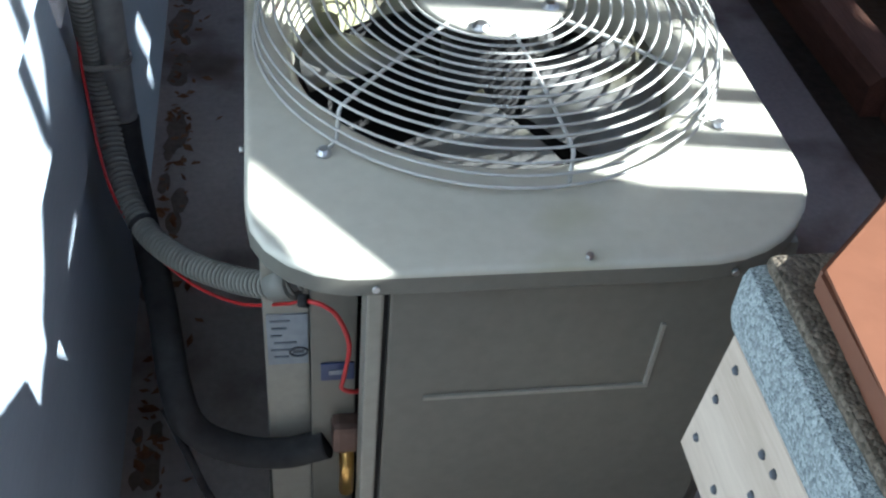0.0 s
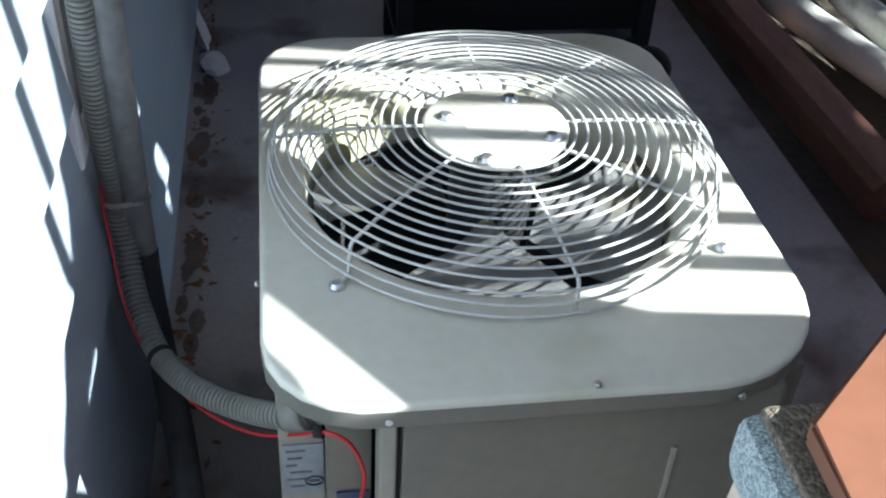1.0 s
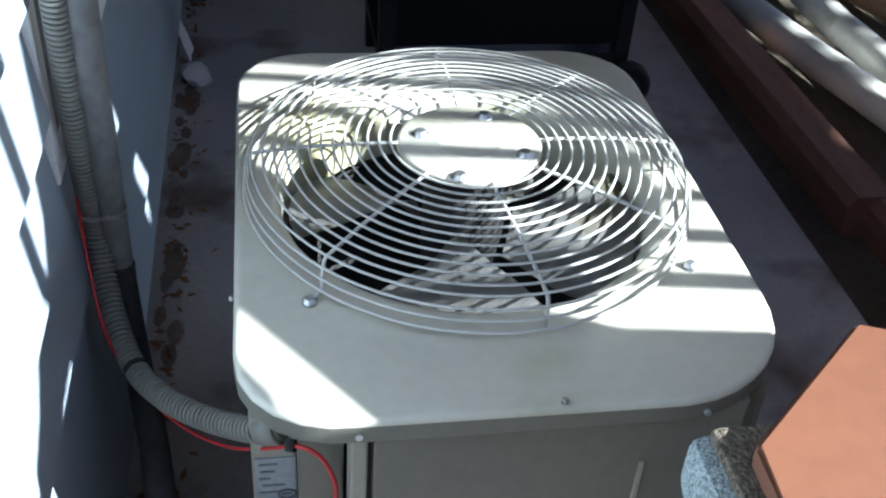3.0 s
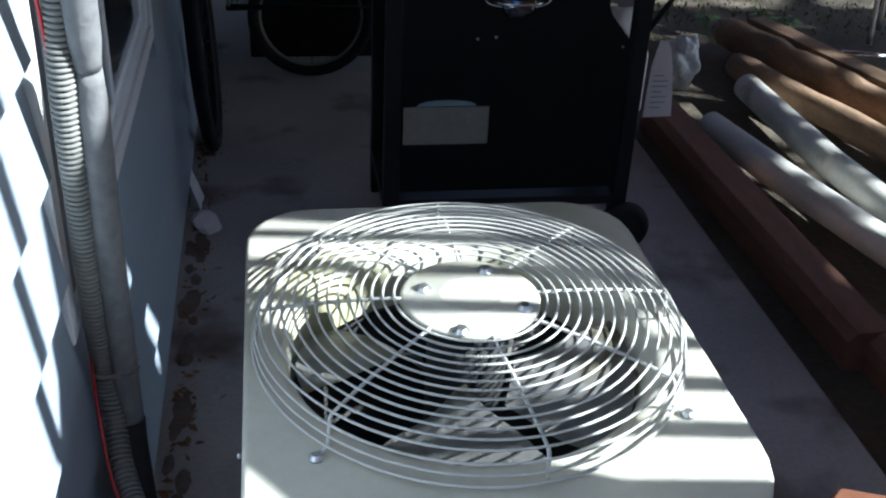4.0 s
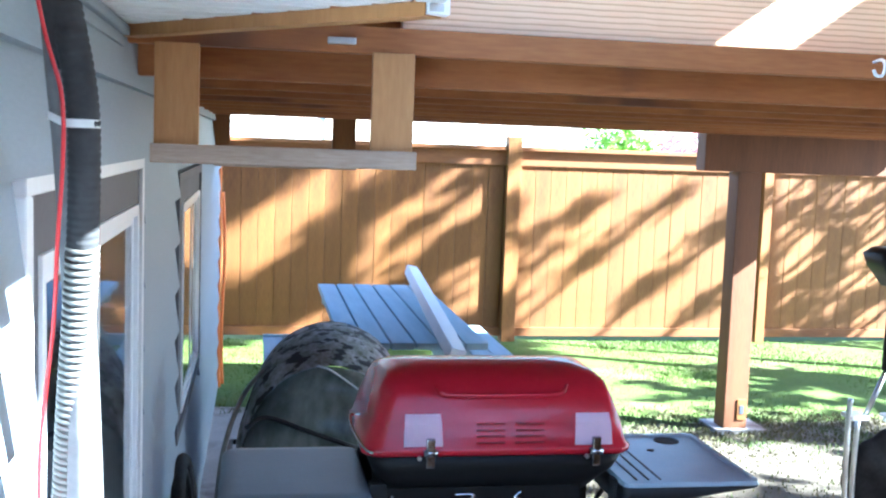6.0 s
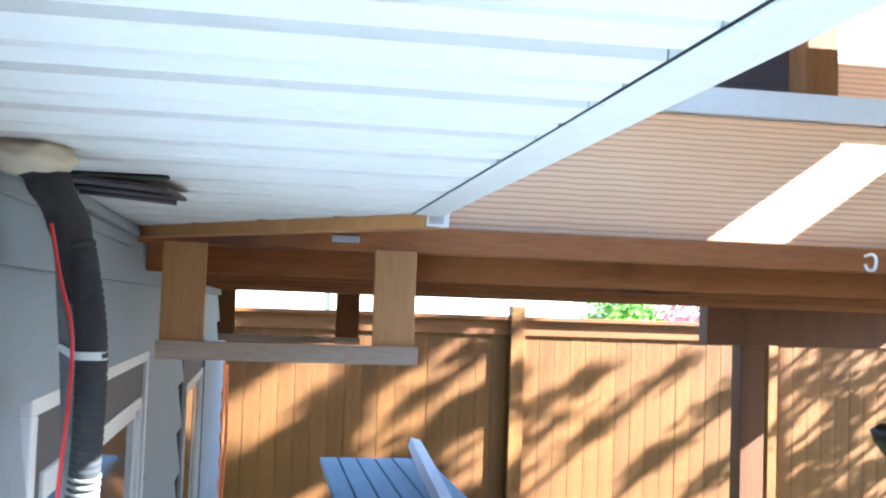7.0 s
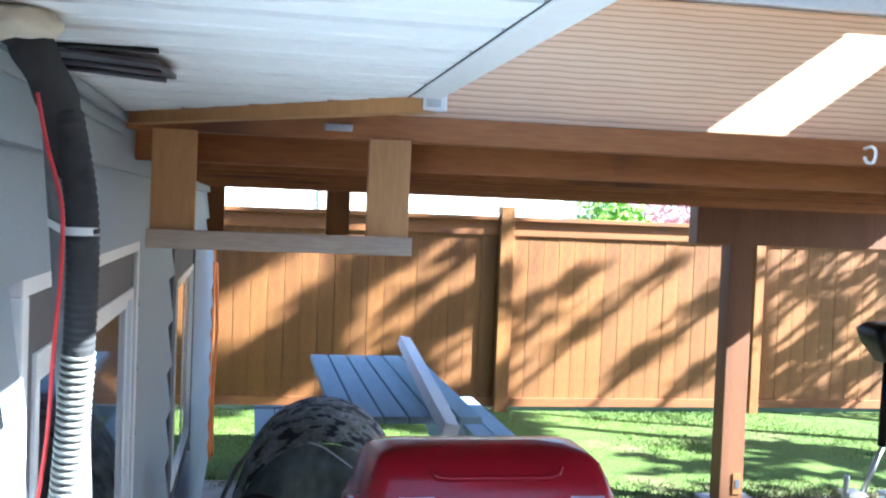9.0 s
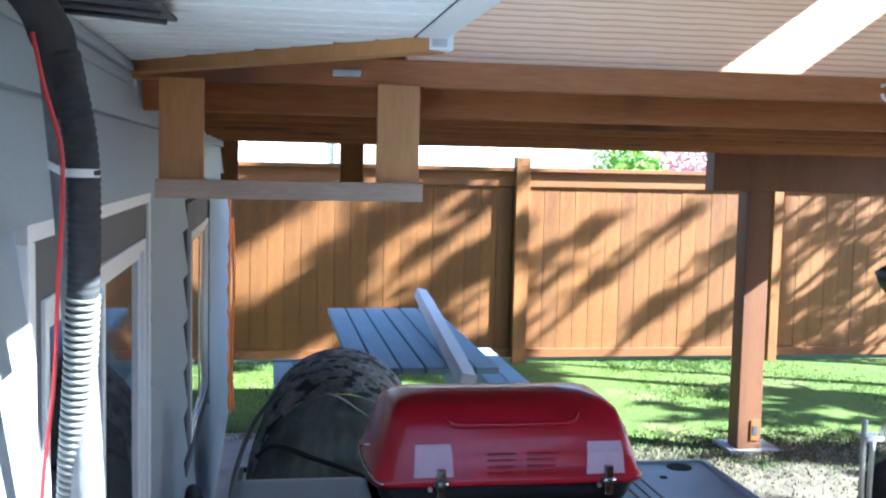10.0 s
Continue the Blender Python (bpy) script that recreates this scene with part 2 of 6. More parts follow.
def looped(m, dark, light, size):
    """Turns a surface into looped pile: one shade and one bump for each loop."""
    nt = m.node_tree
    p = nt.nodes["Principled BSDF"]
    tc = nt.nodes.new("ShaderNodeTexCoord")
    cell = nt.nodes.new("ShaderNodeTexVoronoi")
    cell.inputs["Scale"].default_value = size
    nt.links.new(tc.outputs["Object"], cell.inputs["Vector"])
    ramp = nt.nodes.new("ShaderNodeValToRGB")
    ramp.color_ramp.elements[0].color, ramp.color_ramp.elements[1].color = (*dark, 1), (*light, 1)
    ramp.color_ramp.elements[0].position, ramp.color_ramp.elements[1].position = 0.15, 0.85
    nt.links.new(cell.outputs["Color"], ramp.inputs["Fac"])
    nt.links.new(ramp.outputs["Color"], p.inputs["Base Color"])
    b = nt.nodes.new("ShaderNodeBump")
    b.invert = True
    b.inputs["Strength"].default_value, b.inputs["Distance"].default_value = 0.55, 0.004
    nt.links.new(cell.outputs["Distance"], b.inputs["Height"])
    nt.links.new(b.outputs["Normal"], p.inputs["Normal"])


looped(CARPET, (0.15, 0.18, 0.185), (0.40, 0.45, 0.455), 560.0)
looped(CARPET_TOP, (0.06, 0.05, 0.035), (0.17, 0.14, 0.105), 360.0)
for m_ in (BLACK_ENAMEL, RUBBER, BLACK_PLASTIC, DARK, BLACK_FOAM):
    m_.node_tree.nodes["Principled BSDF"].inputs["Specular IOR Level"].default_value = 0.25
GLASS = glass_mat("window_glass", (0.92, 0.95, 0.96))


# ---- shape helpers ----
def bx(bm, x0, x1, y0, y1, z0, z1, bevel=0.0):
    r = bmesh.ops.create_cube(bm, size=1.0)
    vs = r["verts"]
    bmesh.ops.scale(bm, verts=vs, vec=(x1 - x0, y1 - y0, z1 - z0))
    bmesh.ops.translate(bm, verts=vs, vec=((x0 + x1) / 2, (y0 + y1) / 2, (z0 + z1) / 2))
    if bevel:
        es = list({e for v in vs for e in v.link_edges})
        bmesh.ops.bevel(bm, geom=es, offset=bevel, segments=2, affect="EDGES", profile=0.6)
    return vs


def tube(bm, pts, r, seg=10, closed=False, rfun=None):
    pts = [Vector(p) for p in pts]
    n = len(pts)
    rings = []
    up = Vector((0, 0, 1))
    prev = None
    for i, p in enumerate(pts):
        if closed:
            d = pts[(i + 1) % n] - pts[i - 1]
        else:
            d = pts[min(i + 1, n - 1)] - pts[max(i - 1, 0)]
        d.normalize()
        if prev is None:
            a = d.cross(up if abs(d.z) < 0.9 else Vector((1, 0, 0))).normalized()
        else:
            a = (prev - d * prev.dot(d)).normalized()
        prev = a
        b = d.cross(a)
        rr = rfun(i) if rfun else r
        rings.append([bm.verts.new(p + rr * (a * math.cos(2 * math.pi * k / seg) + b * math.sin(2 * math.pi * k / seg))) for k in range(seg)])
    m = n if closed else n - 1
    for i in range(m):
        A, B = rings[i], rings[(i + 1) % n]
        for k in range(seg):
            f = bm.faces.new((A[k], A[(k + 1) % seg], B[(k + 1) % seg], B[k]))
            f.smooth = True
    if not closed:
        bm.faces.new(rings[0][::-1])
        bm.faces.new(rings[-1])


def spline(pts, steps=8):
    """Points along a smooth curve through pts."""
    P = [Vector(p) for p in pts]
    P = [2 * P[0] - P[1]] + P + [2 * P[-1] - P[-2]]
    out = []
    for i in range(1, len(P) - 2):
        for k in range(steps):
            t = k / steps
            a, b, c, d = P[i - 1], P[i], P[i + 1], P[i + 2]
            out.append(0.5 * ((2 * b) + (c - a) * t + (2 * a - 5 * b + 4 * c - d) * t * t + (3 * b - a - 3 * c + d) * t ** 3))
    out.append(P[-2])
    return out


def loft(bm, rings, cap=True, smooth=True):
    R = [[bm.verts.new(Vector(p)) for p in ring] for ring in rings]
    n = len(R[0])
    for A, B in zip(R, R[1:]):
        for k in range(n):
            f = bm.faces.new((A[k], A[(k + 1) % n], B[(k + 1) % n], B[k]))
            f.smooth = smooth
    if cap:
        bm.faces.new(R[0][::-1])
        bm.faces.new(R[-1])
    return R


def rounded(x0, x1, y0, y1, r, z, seg=6):
    """A rectangle with round corners, as a ring of points."""
    out = []
    for cx, cy, a0 in ((x1 - r, y1 - r, 0), (x0 + r, y1 - r, 90), (x0 + r, y0 + r, 180), (x1 - r, y0 + r, 270)):
        for k in range(seg + 1):
            a = radians(a0 + 90 * k / seg)
            out.append((cx + r * math.cos(a), cy + r * math.sin(a), z))
    return out


def solid(name, bm, material):
    bmesh.ops.recalc_face_normals(bm, faces=bm.faces)
    me = bpy.data.meshes.new(name)
    bm.to_mesh(me)
    bm.free()
    me.materials.append(material)
    return new(name, me)


def structure(name, bm, material, label="", category=""):
    return tagged(solid(name, bm, material), label, category, "", "structure")


def thing(name, base, label, category, group="", kind=""):
    ob = new(name)
    ob.empty_display_size = 0.05
    ob.location = base
    return tagged(ob, label, category, group, kind)


def world_of(ob):
    m = Matrix.Translation(ob.location) if ob.parent is None else world_of(ob.parent) @ ob.matrix_parent_inverse @ ob.matrix_basis
    return m


def under(ob, parent):
    ob.parent = parent
    ob.matrix_parent_inverse = world_of(parent).inverted()
    return ob


def part(name, bm, material, parent, label=""):
    ob = solid(name, bm, material)
    under(ob, parent)
    return tagged(ob, label)


def piece(name, mesh, parent, m):
    """A repeat piece on a shared mesh, at world pose m."""
    ob = new(name, mesh)
    ob.parent = parent
    ob.matrix_parent_inverse = world_of(parent).inverted()
    ob.matrix_basis = m
    return ob


def B():
    return bmesh.new()

# ---- ground ----
WALL_X = -0.27
bm = B()
for i in range(41):
    for j in range(41):
        x, y = -60 + 3.0 * i, -60 + 3.0 * j
        bm.verts.new((x, y, -0.03))
bm.verts.ensure_lookup_table()
for i in range(40):
    for j in range(40):
        a = i * 41 + j
        bm.faces.new([bm.verts[k] for k in (a, a + 41, a + 42, a + 1)])
structure("ground", bm, SOIL, "bare brown soil of the back yard", "ground")
bm = B()
bx(bm, -0.6, 1.36, -3.0, 7.3, -0.12, 0.0, 0.008)
structure("pavement", bm, CONCRETE, "grey stained concrete patio slab beside the house", "patio")
bm = B()
n = 60
for i in range(n + 1):
    for j in range(31):
        x, y = -8 + 24 * i / n, 6.6 + 8.0 * j / 30
        edge = 0.03 * min(1.0, j / 2.0)
        bm.verts.new((x, y + (0.35 * noise.noise((x * 0.8, 0, 3)) if j == 0 else 0), -0.028 + edge + 0.02 * noise.noise((x, y, 0))))
bm.verts.ensure_lookup_table()
for i in range(n):
    for j in range(30):
        a = i * 31 + j
        bm.faces.new([bm.verts[k] for k in (a, a + 31, a + 32, a + 1)])
LAWN_SOIL = surf("lawn_ground", (0.046, 0.085, 0.005), (0.090, 0.132, 0.011), 1.2, 0.9, 0.4, fine=20, spots=((0.135, 0.128, 0.047), 0.9, 0.57, 0.72))
structure("lawn", bm, LAWN_SOIL, "short green lawn with dry straw patches", "lawn")


def blades(name, n, x0, x1, y0, y1, h0, h1, material, label, seed, fade=None):
    rnd = random.Random(seed)
    vs, fs = [], []
    while len(fs) < n:
        x, y = rnd.uniform(x0, x1), rnd.uniform(y0, y1)
        if fade and rnd.random() > fade(x, y):
            continue
        a = rnd.uniform(0, math.tau)
        h, w = rnd.uniform(h0, h1), rnd.uniform(0.004, 0.008)
        dx, dy = math.cos(a), math.sin(a)
        z = -0.02
        k = len(vs)
        lean = rnd.uniform(0.1, 0.7) * h
        vs += [(x - w * dx, y - w * dy, z), (x + w * dx, y + w * dy, z), (x - lean * dy, y + lean * dx, z + h)]
        fs.append((k, k + 1, k + 2))
    me = bpy.data.meshes.new(name)
    me.from_pydata(vs, [], fs)
    me.materials.append(material)
    return tagged(new(name, me), label, "grass", "", "stuff")


blades("grass", 90000, -3.0, 8.5, 6.9, 9.6, 0.022, 0.048, GRASS, "short green lawn grass in front of the fence", 3,
       lambda x, y: 0.25 + 0.75 * min(1, max(0, (y - 6.9) / 1.2)))
blades("dry_grass_tufts", 34000, 1.6, 7.0, 4.6, 7.8, 0.013, 0.026, DRY_GRASS, "thin dry straw-coloured grass on bare soil", 4,
       lambda x, y: min(1, max(0.05, (y - 4.6) / 2)) * (0.5 + 0.5 * noise.noise((x, y, 1))))

# ---- house wall, windows, siding ----
WINDOWS = ((1.18, 2.44, 0.76, 1.785), (3.55, 4.90, 0.76, 1.70))


def spans(y0, y1, z0, z1):
    """The stretches of a course from y0 to y1 that the windows leave free."""
    cuts = [(a, b) for a, b, c, d in WINDOWS if z0 < d - 0.02 and z1 > c + 0.02]
    out, at = [], y0
    for a, b in sorted(cuts):
        out.append((at, a))
        at = b
    out.append((at, y1))
    return out


bm = B()
levels = [-0.1, 0.76, 1.70, 1.785, 2.5]
for z0, z1 in zip(levels, levels[1:]):
    for a, b in spans(-3.0, 7.27, z0, z1):
        bx(bm, WALL_X - 0.17, WALL_X - 0.02, a, b, z0, z1)
house_wall = structure("wall_west", bm, SIDING, "pale grey-blue lap siding wall of the house", "wall")
bm = B()
bx(bm, WALL_X - 0.17, WALL_X - 0.012, -3.0, 7.262, -0.1, 0.10, 0.004)
structure("foundation", bm, CONCRETE, "grey concrete foundation strip under the siding", "wall")
bm = B()
bx(bm, -5.0, WALL_X - 0.17, 7.05, 7.25, -0.1, 2.5)
bx(bm, -5.0, WALL_X - 0.17, -3.0, -2.9, -0.1, 2.5)
structure("wall_north", bm, SIDING, "end walls of the house", "wall")
# near-black wall colour stands in for the dimness of the room
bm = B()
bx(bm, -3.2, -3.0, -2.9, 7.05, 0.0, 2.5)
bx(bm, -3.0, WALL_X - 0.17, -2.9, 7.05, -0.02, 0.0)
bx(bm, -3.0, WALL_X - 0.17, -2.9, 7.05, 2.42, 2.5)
structure("wall_inner", bm, ROOM, "plain room inside the house, its dimness put into the wall colour", "wall")
bm = B()
bx(bm, WALL_X, WALL_X + 0.022, -3.0, 2.07, 2.018, 2.037, 0.004)
bx(bm, WALL_X, WALL_X + 0.012, -3.0, 2.07, 1.996, 2.017, 0.003)
structure("frieze_trim", bm, SIDING, "grey-blue stepped frieze board under the soffit", "trim")


def window(k, y0, y1, z0, z1, mull, edge, side):
    X = WALL_X
    ob = thing("window_%d" % k, (X, (y0 + y1) / 2, z0), "white vinyl sliding window with grey casing in the house wall", "window", "", "structure")
    t = 0.036
    for nm, a, b, c, d in (("trim_top", y0, y1, z1 - t, z1), ("trim_bottom", y0, y1, z0, z0 + t), ("trim_side", y0, y0 + t, z0 + t, z1 - t), ("trim_side", y1 - t, y1, z0 + t, z1 - t)):
        bm = B()
        bx(bm, X - 0.02, X + 0.013, a, b, c, d, 0.003)
        part(nm, bm, edge, ob)
    f0, f1, g0, g1 = y0 + side, y1 - 0.075, z0 + 0.05, z1 - 0.115
    for nm, a, b, c, d in (("casing", y0 + t, y1 - t, g1, z1 - t), ("casing", y0 + t, y1 - t, z0 + t, g0), ("casing", y0 + t, f0, g0, g1), ("casing", f1, y1 - t, g0, g1)):
        bm = B()
        bx(bm, X - 0.06, X + 0.004, a, b, c, d)
        part(nm, bm, CASING, ob, "dark grey casing board")
    w = 0.024
    fr = B()
    for a, b, c, d in ((f0, f1, g1 - w, g1), (f0, f1, g0, g0 + w), (f0, f0 + w, g0 + w, g1 - w), (f1 - w, f1, g0 + w, g1 - w)):
        bx(fr, X - 0.07, X + 0.010, a, b, c, d, 0.002)
    frame_ob = part("window_frame", fr, VINYL, ob, "white vinyl frame")
    for a, b, off in ((f0 + w, mull + 0.018, -0.008), (mull + 0.020, f1 - w, -0.010)):
        s = B()
        v = 0.02
        for p, q, c, d in ((a, b, g1 - w - v, g1 - w), (a, b, g0 + w, g0 + w + v), (a, a + v, g0 + w + v, g1 - w - v), (b - v, b, g0 + w + v, g1 - w - v)):
            bx(s, X + off - 0.014, X + off + 0.010, p, q, c, d, 0.002)
        part("sash", s, VINYL, ob)
        gl = B()
        bx(gl, X + off + 0.002, X + off + 0.006, a + v, b - v, g0 + w + v, g1 - w - v)
        pane = part("pane", gl, GLASS, ob, "clear window glass")
        pane.visible_shadow = False
    return ob


window(1, *WINDOWS[0], 1.80, TRIM, 0.105)
window(2, *WINDOWS[1], 4.40, CASING, 0.26)

# ---- soffit and gutter ----
SOFFIT_Z, GUTTER_X = 2.04, 0.226
END_WALL, END_EAVE = 2.095, 1.505        # where the slanting end of the eave meets the wall and the gutter


def soffit_end(x):
    return END_WALL + (END_EAVE - END_WALL) * (x - WALL_X) / (GUTTER_X - WALL_X)


# each rib line runs out from the wall and is cut by the slanting end
bm = B()
prof = []
y = -3.0
while y < END_WALL + 0.16:
    prof += [(y, 0.0), (y + 0.052, 0.0), (y + 0.056, 0.011), (y + 0.062, 0.011), (y + 0.068, 0.0), (y + 0.112, 0.0), (y + 0.116, 0.020), (y + 0.137, 0.020), (y + 0.140, 0.0)]
    y += 0.150


def rib_end(yy):
    """How far out a line at yy reaches before the slanting end cuts it."""
    if yy <= END_EAVE:
        return GUTTER_X
    return max(WALL_X, WALL_X + (END_WALL - yy) / (END_WALL - END_EAVE) * (GUTTER_X - WALL_X))


for (a0, d0), (a1, d1) in zip(prof, prof[1:]):
    a1 = min(a1, END_WALL - 0.001)
    if a0 >= a1:
        break
    e0, e1 = rib_end(a0), rib_end(a1)
    for up_, flip in ((0.0, False), (0.03, True)):
        zz = (SOFFIT_Z + (up_ or d0), SOFFIT_Z + (up_ or d1))
        q = [(WALL_X, a0, zz[0]), (e0, a0, zz[0]), (e1, a1, zz[1]), (WALL_X, a1, zz[1])]
        bm.faces.new([bm.verts.new(p) for p in (q[::-1] if flip else q)])
bmesh.ops.remove_doubles(bm, verts=bm.verts, dist=0.0003)
structure("ceiling", bm, SOFFIT, "white ribbed vinyl soffit under the eave", "soffit")
# broken dark strips stand in for the shadow gap beside the gutter
rnd = random.Random(17)
y = -3.0
k = 0
while y < END_EAVE - 0.02:
    y1 = min(y + rnd.uniform(0.18, 0.3), END_EAVE - 0.005)
    bm = B()
    w = rnd.uniform(0.0004, 0.0012)
    bx(bm, GUTTER_X - w, GUTTER_X + 0.0006, y, y1, SOFFIT_Z - 0.0014, SOFFIT_Z - 0.0003)
    part("gap_shade_strip", bm, DARK, thing("edge_gap", (GUTTER_X, -0.7, SOFFIT_Z), "thin dark strips in place of the shadow gap at the soffit edge", "trim", "", "structure") if k == 0 else bpy.data.objects["edge_gap"])
    y = y1 + 0.0005
    k += 1
bm = B()
bx(bm, GUTTER_X + 0.001, GUTTER_X + 0.046, -3.0, 1.475, SOFFIT_Z - 0.004, SOFFIT_Z + 0.13, 0.003)
gutter = structure("gutter", bm, TRIM, "white painted metal gutter along the eave", "gutter")
bm = B()
bx(bm, GUTTER_X + 0.020, GUTTER_X + 0.056, 1.478, 1.51, SOFFIT_Z - 0.020, SOFFIT_Z + 0.03, 0.002)
end_cap = part("end_cap", bm, TRIM, gutter, "white metal end cap")
bm = B()
bx(bm, GUTTER_X + 0.024, GUTTER_X + 0.046, 1.4745, 1.4775, SOFFIT_Z - 0.016, SOFFIT_Z - 0.0045, 0.0006)
part("bracket", bm, STEEL, end_cap, "dull grey metal bracket")
# board that closes the slanting end of the eave
d_ = Vector((GUTTER_X + 0.018 - WALL_X, END_EAVE - 0.020 - END_WALL, 0)).normalized()
o_ = Vector((-d_.y, d_.x, 0)) * 0.038
A_, C_ = Vector((WALL_X + 0.001, END_WALL - 0.003, 0)), Vector((GUTTER_X + 0.018, END_EAVE - 0.022, 0))
bm = B()
loft(bm, [[p + Vector((0, 0, z)) for z in (SOFFIT_Z - 0.0225, SOFFIT_Z - 0.0005) for p in ((q, q + o_) if z < SOFFIT_Z - 0.01 else (q + o_, q))] for q in (A_, C_)], smooth=False)
structure("end_board", bm, PALE_WOOD, "reddish stained board closing the slanting end of the eave", "trim")
bm = B()
vs = [(-3.0, -3.0, 3.4), (0.36, -3.0, 2.16), (0.36, 2.06, 2.16), (-3.0, 2.06, 3.4)]
up = [Vector(v) + Vector((0, 0, 0.06)) for v in vs]
loft(bm, [vs, up], smooth=False)
structure("roof", bm, ROOFING, "grey shingle roof edge over the eave", "roof")

# ---- upper deck over the patio ----
deck = thing("deck", (1.5, 4.3, 2.0), "stained cedar deck overhead on beams with a wide pale rim board", "deck", "", "structure")
bm = B()
bx(bm, -0.26, 4.6, 2.12, 2.155, 2.01, 2.066, 0.003)
part("ledger", bm, DECK_LIT_CEDAR, deck)
for i in range(9):
    y = 2.30 + 0.46 * i
    bm = B()
    bx(bm, -0.26, 4.6, y, y + 0.04, 1.955, 2.10, 0.003)
    part("joist", bm, DECK_LIT_CEDAR, deck)
bm = B()
bx(bm, -0.40, 4.6, 6.36, 6.50, 1.99, 2.11, 0.004)
part("far_beam", bm, DECK_LIT_CEDAR, deck)
for i in range(28):
    y = 2.17 + 0.155 * i
    bm = B()
    bx(bm, -0.26, 4.6, y, y + 0.148, 2.104, 2.14, 0.003)
    part("deck_board", bm, DECK_LIT_CEDAR, deck)
bm = B()
bx(bm, 0.30, 4.4, 2.165, 2.20, 2.068, 2.360, 0.003)
part("rim_board", bm, RIM_WOOD, deck, "wide pale pinkish plywood rim board")
bm = B()
bx(bm, 0.30, 4.4, 2.145, 2.26, 2.362, 2.425, 0.004)
part("cap_flashing", bm, TRIM, deck, "white painted cap strip")
bm = B()
bx(bm, 1.262, 1.345, 2.20, 2.29, 2.43, 3.5, 0.004)
part("railing_post", bm, CEDAR, deck, "orange cedar railing post")
bm = B()
bx(bm, 1.35, 4.4, 2.215, 2.235, 2.43, 3.5, 0.002)
part("railing_panel", bm, RIM_WOOD, deck, "pale plywood railing panel")
# dark grey stands in for the shade behind the upper opening
for k in range(9):
    bm = B()
    bx(bm, -0.3, 3.0, 3.30 - 0.012 * (k % 2), 3.33, 2.15 + 0.14 * k, 2.286 + 0.14 * k, 0.003)
    part("shade_siding", bm, CASING, deck, "siding board, its shade put into the dark grey")
# unseen roof added to shade the opening and the picnic table
bm = B()
bx(bm, -0.3, 5.5, 2.1, 6.5, 3.52, 3.62)
part("unseen_shade_roof", bm, DECK_LIT_CEDAR, deck)
bm = B()
bx(bm, 2.85, 4.8, 6.38, 6.52, 1.72, 1.99, 0.006)
part("header_beam", bm, POST_WOOD, deck, "dark red-brown beam on the post")
bm = B()
bx(bm, 3.10, 3.265, 6.40, 6.55, 0.0, 1.72, 0.006)
part("post", bm, POST_WOOD, deck, "square red-brown stained post")
bm = B()
bx(bm, 3.04, 3.40, 6.36, 6.66, -0.1, 0.002, 0.005)
part("footing", bm, CONCRETE, deck, "small concrete footing")
bm = B()
bx(bm, 3.19, 3.25, 6.392, 6.399, 0.06, 0.20, 0.002)
plate = part("outlet_plate", bm, CEDAR, deck, "small paler wooden cover plate")
bm = B()
bx(bm, 3.205, 3.235, 6.3885, 6.3915, 0.10, 0.16, 0.001)
part("recess", bm, INK, plate)


def hanger(name, y, xs, w, z0, z1, material, label):
    ob = thing(name, (xs[0], y, z0), label, "wood frame")
    for x in xs:
        bm = B()
        bx(bm, x, x + w, y, y + 0.02, z0 + 0.03, z1, 0.002)
        part("upright_board", bm, material, ob)
    bm = B()
    bx(bm, xs[0] - 0.005, xs[-1] + w + 0.006, y - 0.022, y - 0.001, z0 - 0.003, z0 + 0.035, 0.002)
    part("bottom_rail", bm, GREY_WOOD, ob, "grey weathered rail")
    return ob


hanger("hanging_frame", 2.095, (-0.205, 0.232), 0.088, 1.775, 2.012, PALE_WOOD, "pale cedar boards hanging from the beam with a grey rail")
hanger("hanging_frame", 6.30, (-0.31, 0.432), 0.14, 1.66, 2.0, CEDAR, "dark cedar boards hanging from the far beam")

# ---- fence ----
FY = 9.54
fence = thing("fence", (2.3, FY, 0.05), "tall stained cedar board fence behind the lawn", "fence", "", "structure")
for x0, x1 in ((2.27, 2.40), (4.83, 4.92), (-0.5, -0.4), (7.2, 7.32), (-2.8, -2.7)):
    bm = B()
    tall = 1.86 if x0 != 2.27 else 1.93
    bx(bm, x0, x1, FY - 0.085, FY + 0.06, 0.0, tall, 0.004)
    part("fence_post", bm, CEDAR, fence)
for z0, z1 in ((0.06, 0.15), (1.66, 1.74)):
    bm = B()
    bx(bm, -3.0, 9.0, FY + 0.022, FY + 0.05, z0, z1, 0.003)
    part("fence_rail", bm, CEDAR_X, fence)
bm = B()
bx(bm, -3.0, 9.0, FY - 0.07, FY + 0.07, 1.80, 1.838, 0.004)
part("top_cap", bm, CEDAR_X, fence)
# added dark sheet stops light through the gaps between boards
bm = B()
bx(bm, -3.0, 9.0, FY + 0.052, FY + 0.062, 0.08, 1.79)
part("gap_light_stop", bm, TIE_WOOD, fence)
bm = B()
bx(bm, -3.0, 9.0, FY - 0.022, FY + 0.0, 1.66, 1.80, 0.003)
part("top_rail", bm, CEDAR_X, fence)
bm = B()
bx(bm, -3.0, 9.0, FY - 0.03, FY + 0.0, 0.05, 0.13, 0.003)
part("kick_board", bm, CEDAR_X, fence)

